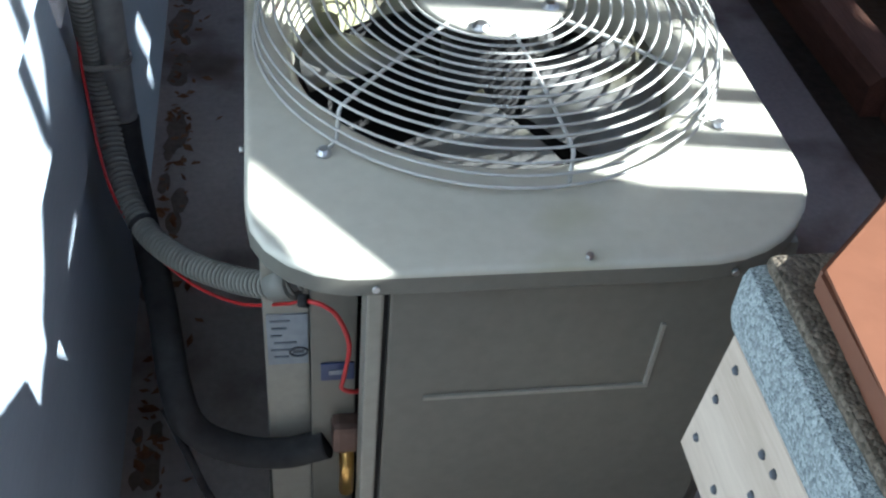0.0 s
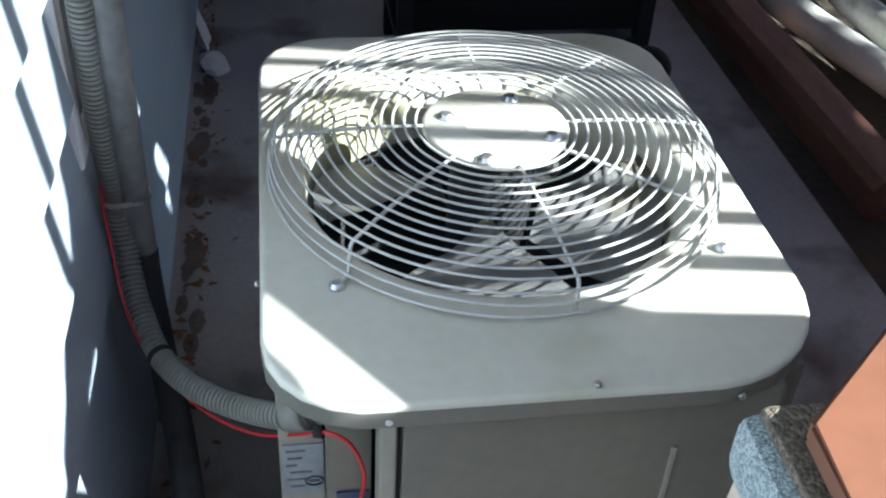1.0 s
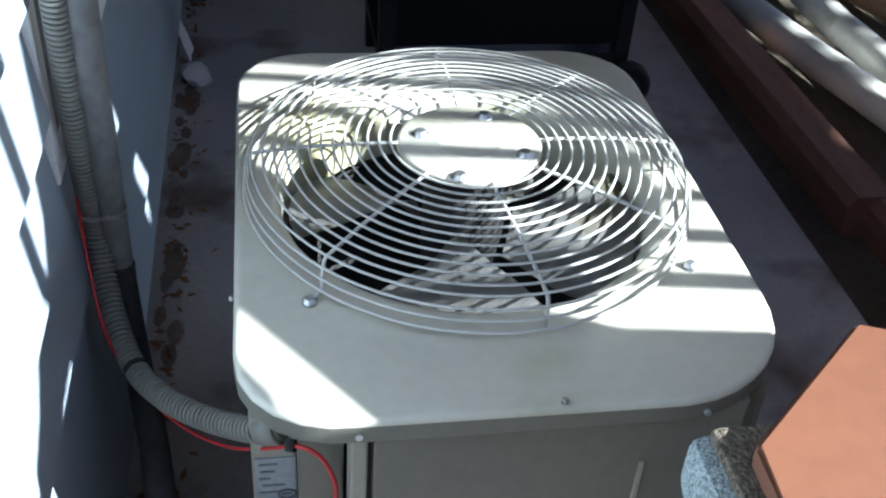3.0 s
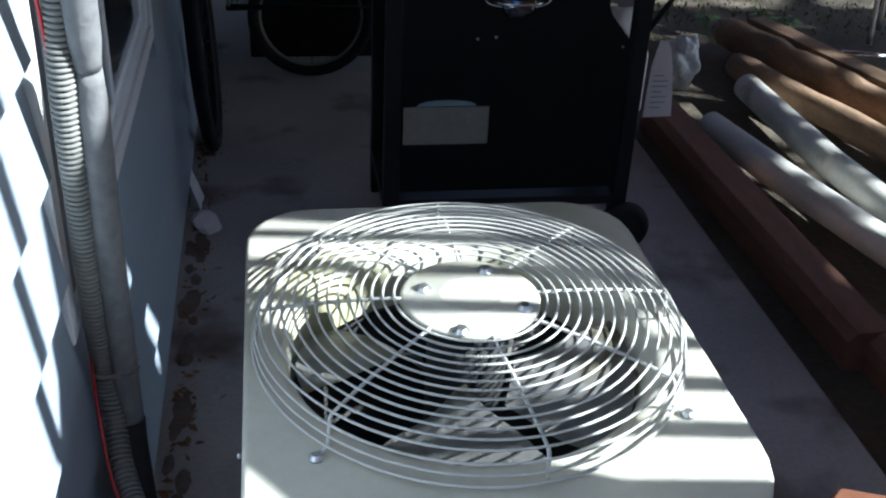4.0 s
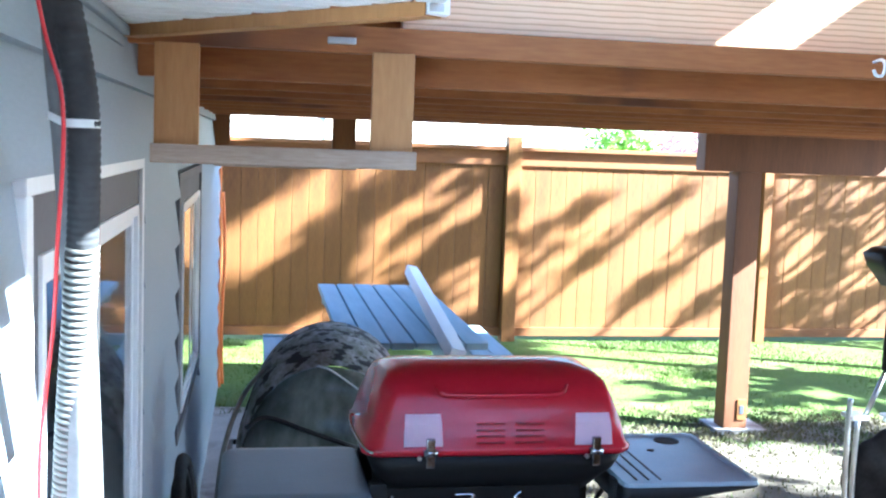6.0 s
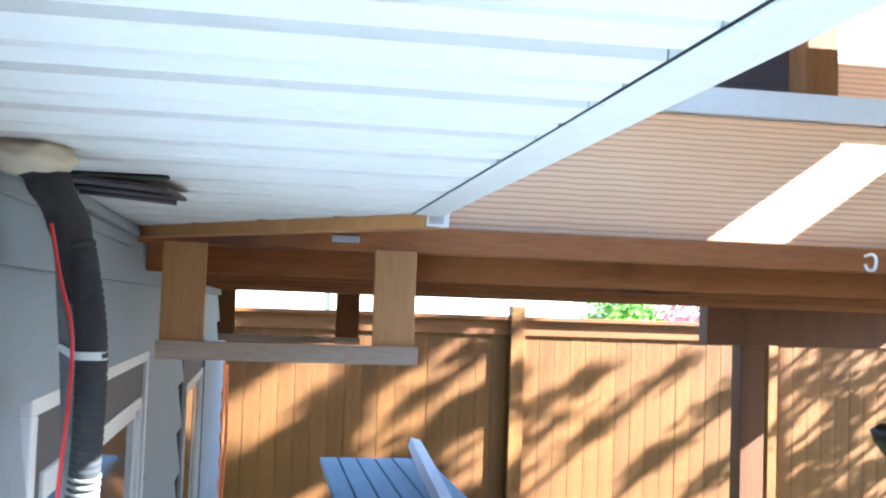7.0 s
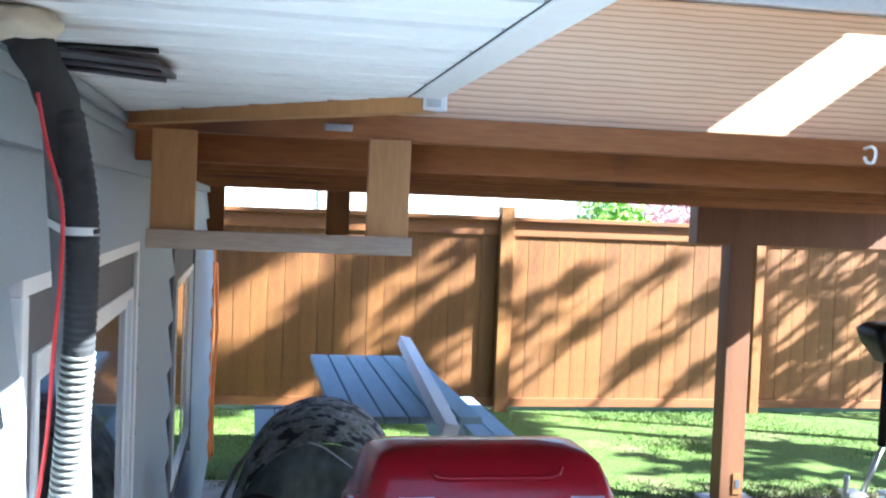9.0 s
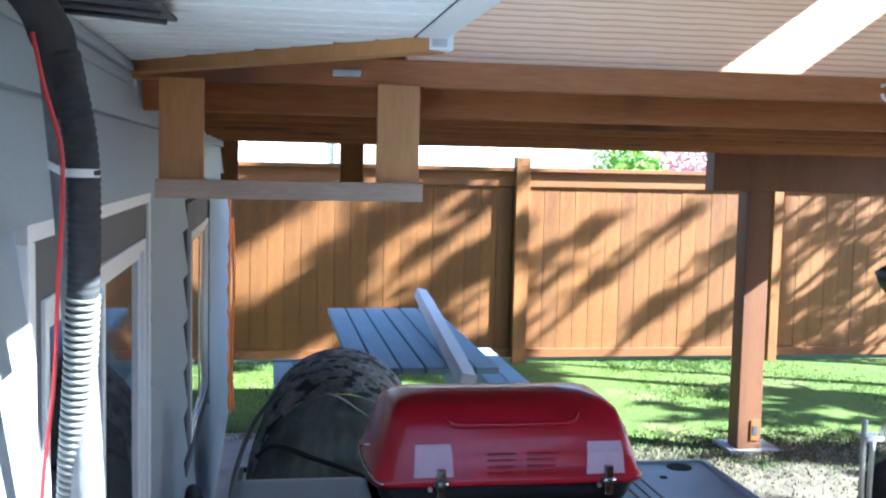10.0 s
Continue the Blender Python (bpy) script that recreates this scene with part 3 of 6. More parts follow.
# ---- neighbouring house and shrubs behind the fence ----
nb = thing("neighbour_house", (1.0, 15.0, 0), "white neighbouring house wall behind the fence", "house")
bm = B()
bx(bm, -8.0, 4.5, 15.0, 21.0, 0.0, 2.6)
part("wall", bm, NEIGHBOUR, nb)
for z in (1.90, 2.06, 2.22, 2.38):
    bm = B()
    bx(bm, -8.0, 4.5, 14.965, 14.998, z, z + 0.022, 0.003)
    part("lap_edge", bm, NEIGHBOUR, nb, "shadowed edge of white lap siding")
bm = B()
bx(bm, 0.9, 2.1, 14.95, 14.997, 1.2, 2.22, 0.004)
part("window_frame", bm, GREY_WOOD, nb, "dull window frame")
bm = B()
loft(bm, [[(-8.4, 14.9, 2.6), (4.9, 14.9, 2.6), (4.9, 21.5, 2.6), (-8.4, 21.5, 2.6)], [(-8.4, 17.9, 4.2), (4.9, 17.9, 4.2), (4.9, 18.1, 4.2), (-8.4, 18.1, 4.2)]], smooth=False)
part("roof", bm, ROOFING, nb)
for i in range(8):
    bm = B()
    bx(bm, -8.0, 4.5, 14.975, 14.998, 0.9 + 0.15 * i, 1.042 + 0.15 * i, 0.003)
    part("siding_board", bm, NEIGHBOUR, nb)


def leaf_cloud(bm, rnd, centre, radii, n, size, shell=0.55):
    c = Vector(centre)
    for _ in range(n):
        d = Vector((rnd.gauss(0, 1), rnd.gauss(0, 1), rnd.gauss(0, 1))).normalized()
        k = rnd.uniform(shell, 1.0)
        k *= 0.8 + 0.35 * noise.noise(d * 2.3 + c)
        p = c + Vector((d.x * radii[0], d.y * radii[1], d.z * radii[2])) * k
        a = Vector((rnd.gauss(0, 1), rnd.gauss(0, 1), rnd.gauss(0, 0.6))).normalized() * size * rnd.uniform(0.6, 1.3)
        b = a.cross(Vector((rnd.gauss(0, 1), rnd.gauss(0, 1), rnd.gauss(0, 1)))).normalized() * size * 0.45
        vs = [bm.verts.new(q) for q in (p - a, p + b, p + a, p - b)]
        bm.faces.new(vs)


def shrub(name, base, clumps, material, label, category, seed, n=900, size=0.06):
    rnd = random.Random(seed)
    ob = thing(name, base, label, category)
    bm = B()
    x, y, z = base
    for cx, cy, cz, rx, ry, rz in clumps:
        tube(bm, spline([(x, y, z), ((x + cx) / 2 + 0.05, (y + cy) / 2, (z + cz) / 2), (cx, cy, cz)], 4), 0.03, 6, rfun=lambda i: 0.06 - 0.005 * i)
    part("trunk", bm, BARK, ob)
    bm = B()
    for cx, cy, cz, rx, ry, rz in clumps:
        leaf_cloud(bm, rnd, (cx, cy, cz), (rx, ry, rz), n, size, 0.3)
    part("crown", bm, material, ob)
    return ob


shrub("green_shrub", (4.9, 14.0, 0), ((4.8, 14.0, 1.75, 0.55, 0.5, 0.75), (5.2, 14.1, 1.65, 0.4, 0.4, 0.6)), LIME_LEAF, "bright green leafy shrub behind the fence", "shrub", 5)
shrub("pink_shrub", (5.9, 14.4, 0), ((5.7, 14.4, 1.7, 0.6, 0.5, 0.6), (6.4, 14.5, 1.7, 0.6, 0.5, 0.62)), PINK_LEAF, "pink flowering shrub behind the fence", "shrub", 6)
# ---- air conditioner ----
AX0, AX1, AY0, AY1, AZ = -0.039, 0.624, 0.766, 1.625, 0.722
GC = Vector((0.283, 1.208, 0))     # centre of the fan
GR, HOLE, STRETCH = 0.307, 0.258, 1.05
ac = thing("air_conditioner", (0.28, 1.2, 0.0), "beige outdoor air conditioner with a round fan guard on top", "air conditioner")
bm = B()
ring_n = 96
corner = 0.115


def rim_ring(inset, z, r):
    """The cover's outline: straight sides, rounded corners, the one by the carpeted box rounder."""
    pts = []
    x0, x1, y0, y1 = AX0 + inset, AX1 - inset, AY0 + inset, AY1 - inset
    for k in range(ring_n):
        a = math.tau * k / ring_n
        d = Vector((math.cos(a), math.sin(a)))
        lo_, hi_ = 0.0, 1.2
        for _ in range(24):
            mid = (lo_ + hi_) / 2
            p = GC.xy + d * mid
            rc = r + 0.055 if p.x > GC.x and p.y < GC.y else r
            qx, qy = max(x0 + rc - p.x, p.x - x1 + rc, 0), max(y0 + rc - p.y, p.y - y1 + rc, 0)
            inside = math.hypot(qx, qy) <= rc and x0 <= p.x <= x1 and y0 <= p.y <= y1
            lo_, hi_ = (mid, hi_) if inside else (lo_, mid)
        p = GC.xy + d * lo_
        pts.append((p.x, p.y, z))
    return pts


def circle(r, z, c=GC, n=ring_n):
    return [(c.x + r * math.cos(math.tau * k / n), c.y + r * math.sin(math.tau * k / n), z) for k in range(n)]


skirt = [rim_ring(0.004, AZ - 0.032, corner), rim_ring(0.0005, AZ - 0.031, corner), rim_ring(0.0005, AZ - 0.029, corner), rim_ring(0.0005, AZ - 0.008, corner)]
rings = [rim_ring(0.0006, AZ - 0.008, corner), rim_ring(0.0006, AZ - 0.006, corner), rim_ring(0.002, AZ - 0.002, corner), rim_ring(0.006, AZ, corner - 0.005), rim_ring(0.010, AZ + 0.0002, corner - 0.01), rim_ring(0.014, AZ + 0.0003, corner - 0.012),
         circle(HOLE + 0.035, AZ + 0.001), circle(HOLE + 0.022, AZ - 0.001), circle(HOLE + 0.010, AZ - 0.008), circle(HOLE + 0.002, AZ - 0.022), circle(HOLE, AZ - 0.045), circle(HOLE, AZ - 0.10)]
loft(bm, rings, cap=False)
cover = part("top_cover", bm, AC_PAINT, ac, "beige enamelled top cover with faint green stains")
# skirt split off so its shaded face takes the darker colour
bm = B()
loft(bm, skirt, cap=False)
part("skirt", bm, AC_SHADE, cover, "turned-down edge of the cover, its shade put into the colour")
# near-black colour stands in for the shade down inside the unit
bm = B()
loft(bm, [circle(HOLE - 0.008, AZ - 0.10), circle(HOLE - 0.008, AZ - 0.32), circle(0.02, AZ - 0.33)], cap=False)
part("fan_shroud", bm, DARK, ac, "inside of the unit, its shade put into a near-black colour")
# casing
bm = B()
FY0 = 0.790
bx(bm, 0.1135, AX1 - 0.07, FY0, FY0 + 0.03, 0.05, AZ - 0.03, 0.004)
front = part("front_panel", bm, AC_SHADE, ac, "beige access panel, its shade put into the colour")
# lighter colour stands in for the highlight along the rib
bm = B()
bx(bm, 0.16, 0.44, FY0 - 0.004, FY0 + 0.001, 0.486, 0.492, 0.001)
bx(bm, 0.434, 0.440, FY0 - 0.004, FY0 + 0.001, 0.492, 0.60, 0.001)
part("pressed_rib", bm, AC_PART_SHADE, front)
bm = B()
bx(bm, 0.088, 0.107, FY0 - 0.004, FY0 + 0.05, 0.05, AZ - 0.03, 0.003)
part("corner_post", bm, AC_PART_SHADE, ac)
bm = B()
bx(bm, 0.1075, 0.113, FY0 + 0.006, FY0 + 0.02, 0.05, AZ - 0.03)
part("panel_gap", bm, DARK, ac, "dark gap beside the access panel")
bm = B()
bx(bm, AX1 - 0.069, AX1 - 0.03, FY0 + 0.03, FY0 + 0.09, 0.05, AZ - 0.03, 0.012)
part("corner_post", bm, AC_SHADE, ac)
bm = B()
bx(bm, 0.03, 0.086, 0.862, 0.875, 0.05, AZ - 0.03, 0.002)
part("valve_panel", bm, AC_SHADE, ac)
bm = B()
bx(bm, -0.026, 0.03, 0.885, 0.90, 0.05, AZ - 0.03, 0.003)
part("corner_panel", bm, AC_PART_SHADE, ac)
for x0 in (AX0 + 0.012, AX1 - 0.03):
    bm = B()
    bx(bm, x0 + 0.008, x0 + 0.012, 0.92, AY1 - 0.04, 0.06, AZ - 0.04)
    for i in range(30):
        y = 0.92 + 0.0215 * i
        bx(bm, x0, x0 + 0.018, y, y + 0.010, 0.06, AZ - 0.04)
    part("side_louvres", bm, AC_SHADE, ac, "beige louvred coil guard, its shade put into the colour")
bm = B()
# near-black block carries the shade behind the louvres
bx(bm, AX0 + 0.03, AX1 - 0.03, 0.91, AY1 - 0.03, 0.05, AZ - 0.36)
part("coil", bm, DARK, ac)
bm = B()
bx(bm, AX0 + 0.015, AX1 - 0.015, AY1 - 0.03, AY1 - 0.012, 0.05, AZ - 0.04, 0.004)
part("back_panel", bm, AC_SHADE, ac)
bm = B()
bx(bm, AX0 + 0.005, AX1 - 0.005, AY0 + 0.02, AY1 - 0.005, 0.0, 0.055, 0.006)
part("base_pan", bm, AC_SHADE, ac)
# fan
bm = B()
loft(bm, [circle(0.055, AZ + 0.01, n=24), circle(0.06, AZ, n=24), circle(0.06, AZ - 0.18, n=24)])
part("motor", bm, DARK, ac, "dark fan motor")
for k in range(4):
    bm = B()
    a0 = radians(-116 + 90 * k)
    rows = []
    for i in range(9):
        r = 0.07 + (0.25 - 0.07) * i / 8
        half = radians(16 + 15 * math.sin(math.pi * min(1, i / 7.0) * 0.62))
        row = []
        for j in range(7):
            u = j / 6 - 0.5
            a = a0 + 2 * half * u + 0.22 * (i / 8)
            z = AZ - 0.062 + 0.06 * u + 0.012 * math.sin(math.pi * (u + 0.5))
            row.append(bm.verts.new((GC.x + r * math.cos(a), GC.y + r * math.sin(a), z)))
        rows.append(row)
    for A, C in zip(rows, rows[1:]):
        for j in range(6):
            f = bm.faces.new((A[j], A[j + 1], C[j + 1], C[j]))
            f.smooth = True
    bmesh.ops.solidify(bm, geom=bm.faces[:], thickness=0.002)
    part("fan_blade", bm, BLADE, ac, "dull aluminium fan blade")
# guard
HUB, HZ = 0.100, 0.795


def guard_z(r):
    """The height of the shallow drum-shaped guard."""
    u = max(0.0, (r - HUB) / (GR - HUB))
    return HZ - 0.018 * u ** 2.0


def oval(r, z, n=72):
    return [(GC.x + r * math.cos(math.tau * k / n), GC.y + STRETCH * r * math.sin(math.tau * k / n), z) for k in range(n)]


radii = [(HUB + 0.009 + (GR - HUB - 0.018) * i / 12, 0.0018) for i in range(13)]
levels_ = [(r, guard_z(r), w) for r, w in radii] + [(GR - 0.002, 0.764, 0.0018), (GR, 0.748, 0.0018), (GR + 0.002, 0.732, 0.0022)]
for r, z, w in levels_:
    bm = B()
    tube(bm, oval(r, z), w, 6, closed=True)
    part("guard_ring", bm, WIRE, ac)
for deg in (-82, -37, 3, 45, 90, 132, 177, -135):
    a = radians(deg)

    def at(r, z):
        return (GC.x + r * math.cos(a), GC.y + STRETCH * r * math.sin(a), z)
    pts = [at(r, guard_z(r) - 0.004) for r in [HUB - 0.01 + (GR - HUB) * i / 10 for i in range(11)]]
    pts += [at(GR - 0.006, 0.770), at(GR - 0.004, 0.750), at(GR - 0.002, AZ + 0.008)]
    clip = deg in (-135, -37, 45, 132)
    if clip:
        pts += [at(GR + 0.016, AZ + 0.005)]
    bm = B()
    tube(bm, pts, 0.0027, 6)
    part("guard_spoke", bm, WIRE, ac)
    if clip:
        c = Vector(at(GR + 0.020, 0))
        bm = B()
        loft(bm, [circle(0.009, AZ + 0.0015, c, 16), circle(0.009, AZ + 0.005, c, 16), circle(0.007, AZ + 0.006, c, 16), circle(0.006, AZ + 0.010, c, 16)])
        part("guard_clip", bm, STEEL, ac, "steel clip and screw")
bm = B()
loft(bm, [circle(HUB - 0.004, HZ - 0.012), circle(HUB, HZ - 0.009), circle(HUB, HZ - 0.003), circle(HUB - 0.004, HZ), circle(0.045, HZ), circle(0.043, HZ + 0.0015), circle(0.040, HZ)])
cap = part("hub_plate", bm, AC_PAINT, ac, "round pale motor plate with four bolts")
for bx_, by_ in ((0.255, 1.120), (0.217, 1.229), (0.315, 1.273), (0.353, 1.169)):
    c = Vector((bx_, by_, 0))
    bm = B()
    loft(bm, [circle(0.0125, HZ, c, 12), circle(0.0125, HZ + 0.0015, c, 12), circle(0.0085, HZ + 0.002, c, 12), circle(0.0085, HZ + 0.006, c, 12), circle(0.0045, HZ + 0.0065, c, 12)])
    part("bolt", bm, STEEL, cap)
for p, d in (((0.095, AY0 + 0.004, AZ - 0.022), (0, -1, 0)), ((0.49, AY0 + 0.006, AZ - 0.022), (0, -1, 0)), ((AX0, 1.006, AZ - 0.02), (-1, 0, 0)), ((0.322, 0.776, AZ + 0.001), (0, 0, 1))):
    bm = B()
    d = Vector(d)
    tube(bm, [Vector(p), Vector(p) + d * 0.004, Vector(p) + d * 0.006], 0.0042, 8)
    part("screw", bm, STEEL, ac)
# labels
bm = B()
bx(bm, -0.022, 0.028, 0.8825, 0.8845, 0.455, 0.545)
lab = part("data_label", bm, GREY_LABEL, ac, "grey printed data label")
bm = B()
for i, (a, b) in enumerate(((0.0, 0.6), (0.05, 0.5), (0.0, 0.35), (0.1, 0.8), (0.0, 0.7), (0.1, 0.55))):
    bx(bm, -0.018 + 0.04 * a, -0.018 + 0.04 * b, 0.8812, 0.8822, 0.533 - 0.013 * i, 0.536 - 0.013 * i)
part("print_bar", bm, PRINT, lab)
bm = B()
tube(bm, [(0.016 + 0.011 * math.cos(a), 0.8815, 0.478 + 0.008 * math.sin(a)) for a in [math.tau * k / 20 for k in range(20)]], 0.0015, 5, closed=True)
bx(bm, 0.009, 0.023, 0.8812, 0.8822, 0.476, 0.480)
part("printed_oval", bm, INK, lab)
bm = B()
bx(bm, 0.042, 0.084, 0.859, 0.8615, 0.446, 0.478, 0.001)
bl = part("badge", bm, BLUE_LABEL, ac, "small dark blue badge")
bm = B()
bx(bm, 0.052, 0.075, 0.8578, 0.8588, 0.458, 0.466)
part("badge_shape", bm, GREY_LABEL, bl)
# service valve
bm = B()
tube(bm, [(0.075, 0.85, 0.325), (0.075, 0.835, 0.29), (0.075, 0.835, 0.24)], 0.010, 10)
part("valve", bm, BRASS, ac, "brass service valve")
bm = B()
bx(bm, 0.055, 0.095, 0.835, 0.87, 0.32, 0.375, 0.01)
part("valve_body", bm, COPPER, ac, "dull copper valve body")

# ---- conduit, insulated lines and wire ----
CON = [(-0.205, 0.965, 2.01), (-0.182, 0.985, 1.95), (-0.166, 0.985, 1.86), (-0.166, 1.0, 1.77), (-0.174, 1.026, 1.657), (-0.186, 1.054, 1.533), (-0.197, 1.085, 1.40), (-0.206, 1.112, 1.277),
       (-0.219, 1.145, 1.123), (-0.228, 1.184, 0.955), (-0.233, 1.204, 0.872), (-0.238, 1.235, 0.735), (-0.238, 1.254, 0.65), (-0.232, 1.23, 0.585), (-0.216, 1.17, 0.54),
       (-0.183, 1.089, 0.513), (-0.129, 1.01, 0.524), (-0.062, 0.94, 0.553), (-0.004, 0.885, 0.594), (0.03, 0.89, 0.61)]


def even(pts, step):
    """The same line with points at an even step."""
    out, left = [pts[0]], step
    for a, b in zip(pts, pts[1:]):
        d = (b - a).length
        while left <= d:
            out.append(a.lerp(b, left / d))
            left += step
        left -= d
    return out


con = thing("conduit", (-0.2, 1.05, 0.5), "grey corrugated flexible conduit running down the wall to the unit", "conduit")
bm = B()
LINE = even(spline(CON[1:], 12), 0.0020)
# above this height the conduit's shade is put in as black
low_at = next(i for i, p in enumerate(LINE) if p.z < 1.715)
# dark core colour stands in for the shade between the ribs
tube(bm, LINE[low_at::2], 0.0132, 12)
sleeve = part("sleeve", bm, surf("groove_shade", (0.07, 0.07, 0.07), (0.12, 0.12, 0.115), 30.0, 0.8, 0.1), con, "groove between the ribs, its shade put into a dark colour")
bm = B()
for i in range(low_at + 2, len(LINE) - 2, 4):
    d = (LINE[i + 1] - LINE[i - 1]).normalized()
    tube(bm, [LINE[i] - d * 0.0025, LINE[i] - d * 0.0016, LINE[i] + d * 0.0016, LINE[i] + d * 0.0025], 0.0170, 14, rfun=lambda k: (0.0150, 0.0172, 0.0172, 0.0150)[k])
part("ribs", bm, CONDUIT, sleeve, "light grey ribs of the conduit")
bm = B()
tube(bm, LINE[:low_at + 2], 0.02, 14, rfun=lambda i: (0.0150, 0.0160, 0.0162, 0.0160)[i % 4])
part("shade_black_sleeve", bm, BLACK_FOAM, con, "ribbed upper length, its shade put in as black")
bm = B()
tube(bm, [(-0.012, 0.892, 0.590), (0.012, 0.878, 0.604)], 0.021, 12)
part("connector", bm, CONDUIT, con, "grey conduit connector")
bm = B()
tube(bm, spline([(0.023, 0.86, 0.592), (0.045, 0.846, 0.596), (0.062, 0.84, 0.58), (0.075, 0.84, 0.532), (0.070, 0.842, 0.475), (0.068, 0.846, 0.445), (0.086, 0.85, 0.432), (0.10, 0.86, 0.430)], 10), 0.003, 6)
wire = thing("red_wire", (0.0, 0.95, 0.43), "thin red control wire beside the conduit", "wire")
part("wire", bm, RED_WIRE, wire)
bm = B()
tube(bm, spline([(-0.204, 0.955, 1.965), (-0.194, 0.957, 1.915), (-0.180, 0.958, 1.86), (-0.179, 0.958, 1.80), (-0.186, 0.97, 1.72), (-0.193, 0.985, 1.63), (-0.212, 1.02, 1.50), (-0.222, 1.072, 1.35), (-0.226, 1.136, 1.15),
                 (-0.235, 1.197, 0.955), (-0.240, 1.218, 0.872), (-0.250, 1.232, 0.74), (-0.251, 1.225, 0.64), (-0.228, 1.145, 0.542), (-0.185, 1.072, 0.506), (-0.120, 0.99, 0.502), (-0.056, 0.925, 0.525), (0.0, 0.875, 0.572), (0.023, 0.86, 0.592)], 10), 0.0022, 6)
part("wire", bm, RED_WIRE, wire)
lines = thing("insulated_line", (-0.2, 1.1, 0.3), "grey foam insulated refrigerant line down the wall", "pipe")
bm = B()
tube(bm, spline([(-0.195, 1.01, 1.93), (-0.186, 1.025, 1.80), (-0.176, 1.045, 1.60), (-0.174, 1.065, 1.416), (-0.181, 1.10, 1.281), (-0.188, 1.14, 1.168)], 12), 0.019, 14, rfun=lambda i: min(0.019, 0.014 + 0.005 * max(0, i - 12) / 24) if i < 57 else 0.019 - 0.0035 * (i - 56) / 4)
part("upper_sleeve", bm, INSUL, lines)
bm = B()
tube(bm, spline([(-0.188, 1.142, 1.166), (-0.199, 1.186, 0.981), (-0.207, 1.228, 0.78), (-0.212, 1.252, 0.65), (-0.212, 1.252, 0.575)], 12), 0.0195, 14, rfun=lambda i: 0.0195 if i > 4 else 0.0155 + 0.001 * i)
part("lower_sleeve", bm, INSUL, lines)
# lower length of the same line, coloured black in place of its shade
bm = B()
tube(bm, spline([(-0.212, 1.252, 0.573), (-0.212, 1.25, 0.52), (-0.20, 1.20, 0.44), (-0.168, 1.05, 0.41), (-0.142, 0.90, 0.395), (-0.119, 0.87, 0.345), (-0.065, 0.864, 0.307), (-0.006, 0.862, 0.297), (0.05, 0.858, 0.318)], 12), 0.021, 14)
part("shade_black_sleeve", bm, BLACK_FOAM, lines, "lower foam length, its shade put in as black")
bm = B()
tube(bm, spline([(-0.16, 0.90, 0.36), (-0.135, 0.86, 0.32), (-0.11, 0.83, 0.26), (-0.08, 0.81, 0.215), (-0.03, 0.80, 0.18), (0.06, 0.82, 0.16)], 10), 0.006, 8)
part("small_line", bm, BLACK_FOAM, lines, "thin black line")


def band(c1, r1, c2, r2):
    """A tight loop round two upright pipes side by side."""
    a, b = Vector(c1), Vector(c2)
    g = math.atan2(b.y - a.y, b.x - a.x)
    out = [a + r1 * Vector((math.cos(g + radians(k)), math.sin(g + radians(k)), 0)) for k in range(90, 271, 15)]
    out += [b + r2 * Vector((math.cos(g + radians(k)), math.sin(g + radians(k)), 0)) for k in range(-90, 91, 15)]
    return out


for c1, r1, c2, r2 in (((-0.237, 1.250, 0.668), 0.0205, (-0.212, 1.252, 0.672), 0.0230), ((-0.1665, 0.988, 1.835), 0.0174, (-0.1885, 1.020, 1.842), 0.0155)):
    bm = B()
    loop = band(c1, r1, c2, r2)
    up_ = Vector((0, 0, 0.0042))
    loft(bm, [[p - up_ for p in loop], [p + up_ for p in loop]], cap=False)
    bmesh.ops.solidify(bm, geom=bm.faces[:], thickness=0.0012)
    part("zip_tie", bm, TIE, lines, "white nylon zip tie")
for p, q, r in (((-0.186, 1.094, 0.514), (-0.182, 1.087, 0.513), 0.0180), ((0.018, 0.862, 0.590), (0.028, 0.858, 0.592), 0.008)):
    bm = B()
    tube(bm, [p, q], r, 10)
    part("dark_tie", bm, BLACK_FOAM, con)
bm = B()
tube(bm, spline([(-0.225, 0.95, 2.03), (-0.212, 0.962, 2.01), (-0.192, 0.985, 1.965), (-0.182, 0.995, 1.92), (-0.178, 1.0, 1.89)], 8), 0.021, 14, rfun=lambda i: 0.0215 + 0.0012 * math.sin(i * 0.9) - 0.0001 * i)
part("taped_bend", bm, BLACK_FOAM, lines, "black taped bend under the soffit")
bm = B()
rnd = random.Random(2)
r = bmesh.ops.create_icosphere(bm, subdivisions=4, radius=0.046)
for v in r["verts"]:
    v.co *= 1 + 0.25 * noise.noise(v.co * 25) + 0.12 * noise.noise(v.co * 90)
    v.co.z *= 0.45
    v.co.y *= 1.3
    v.co += Vector((-0.228, 0.955, 2.032))
for f in bm.faces:
    f.smooth = True
foam = solid("sealing_foam", bm, surf("cream_foam", (0.55, 0.50, 0.38), (0.66, 0.62, 0.50), 20.0, 0.8, 0.5))
tagged(foam, "cream sealing foam round the pipe at the soffit", "foam")
vent = thing("soffit_vent", (-0.17, 1.25, SOFFIT_Z), "loose dark grey vent flap hanging under the soffit", "vent")
bm = B()
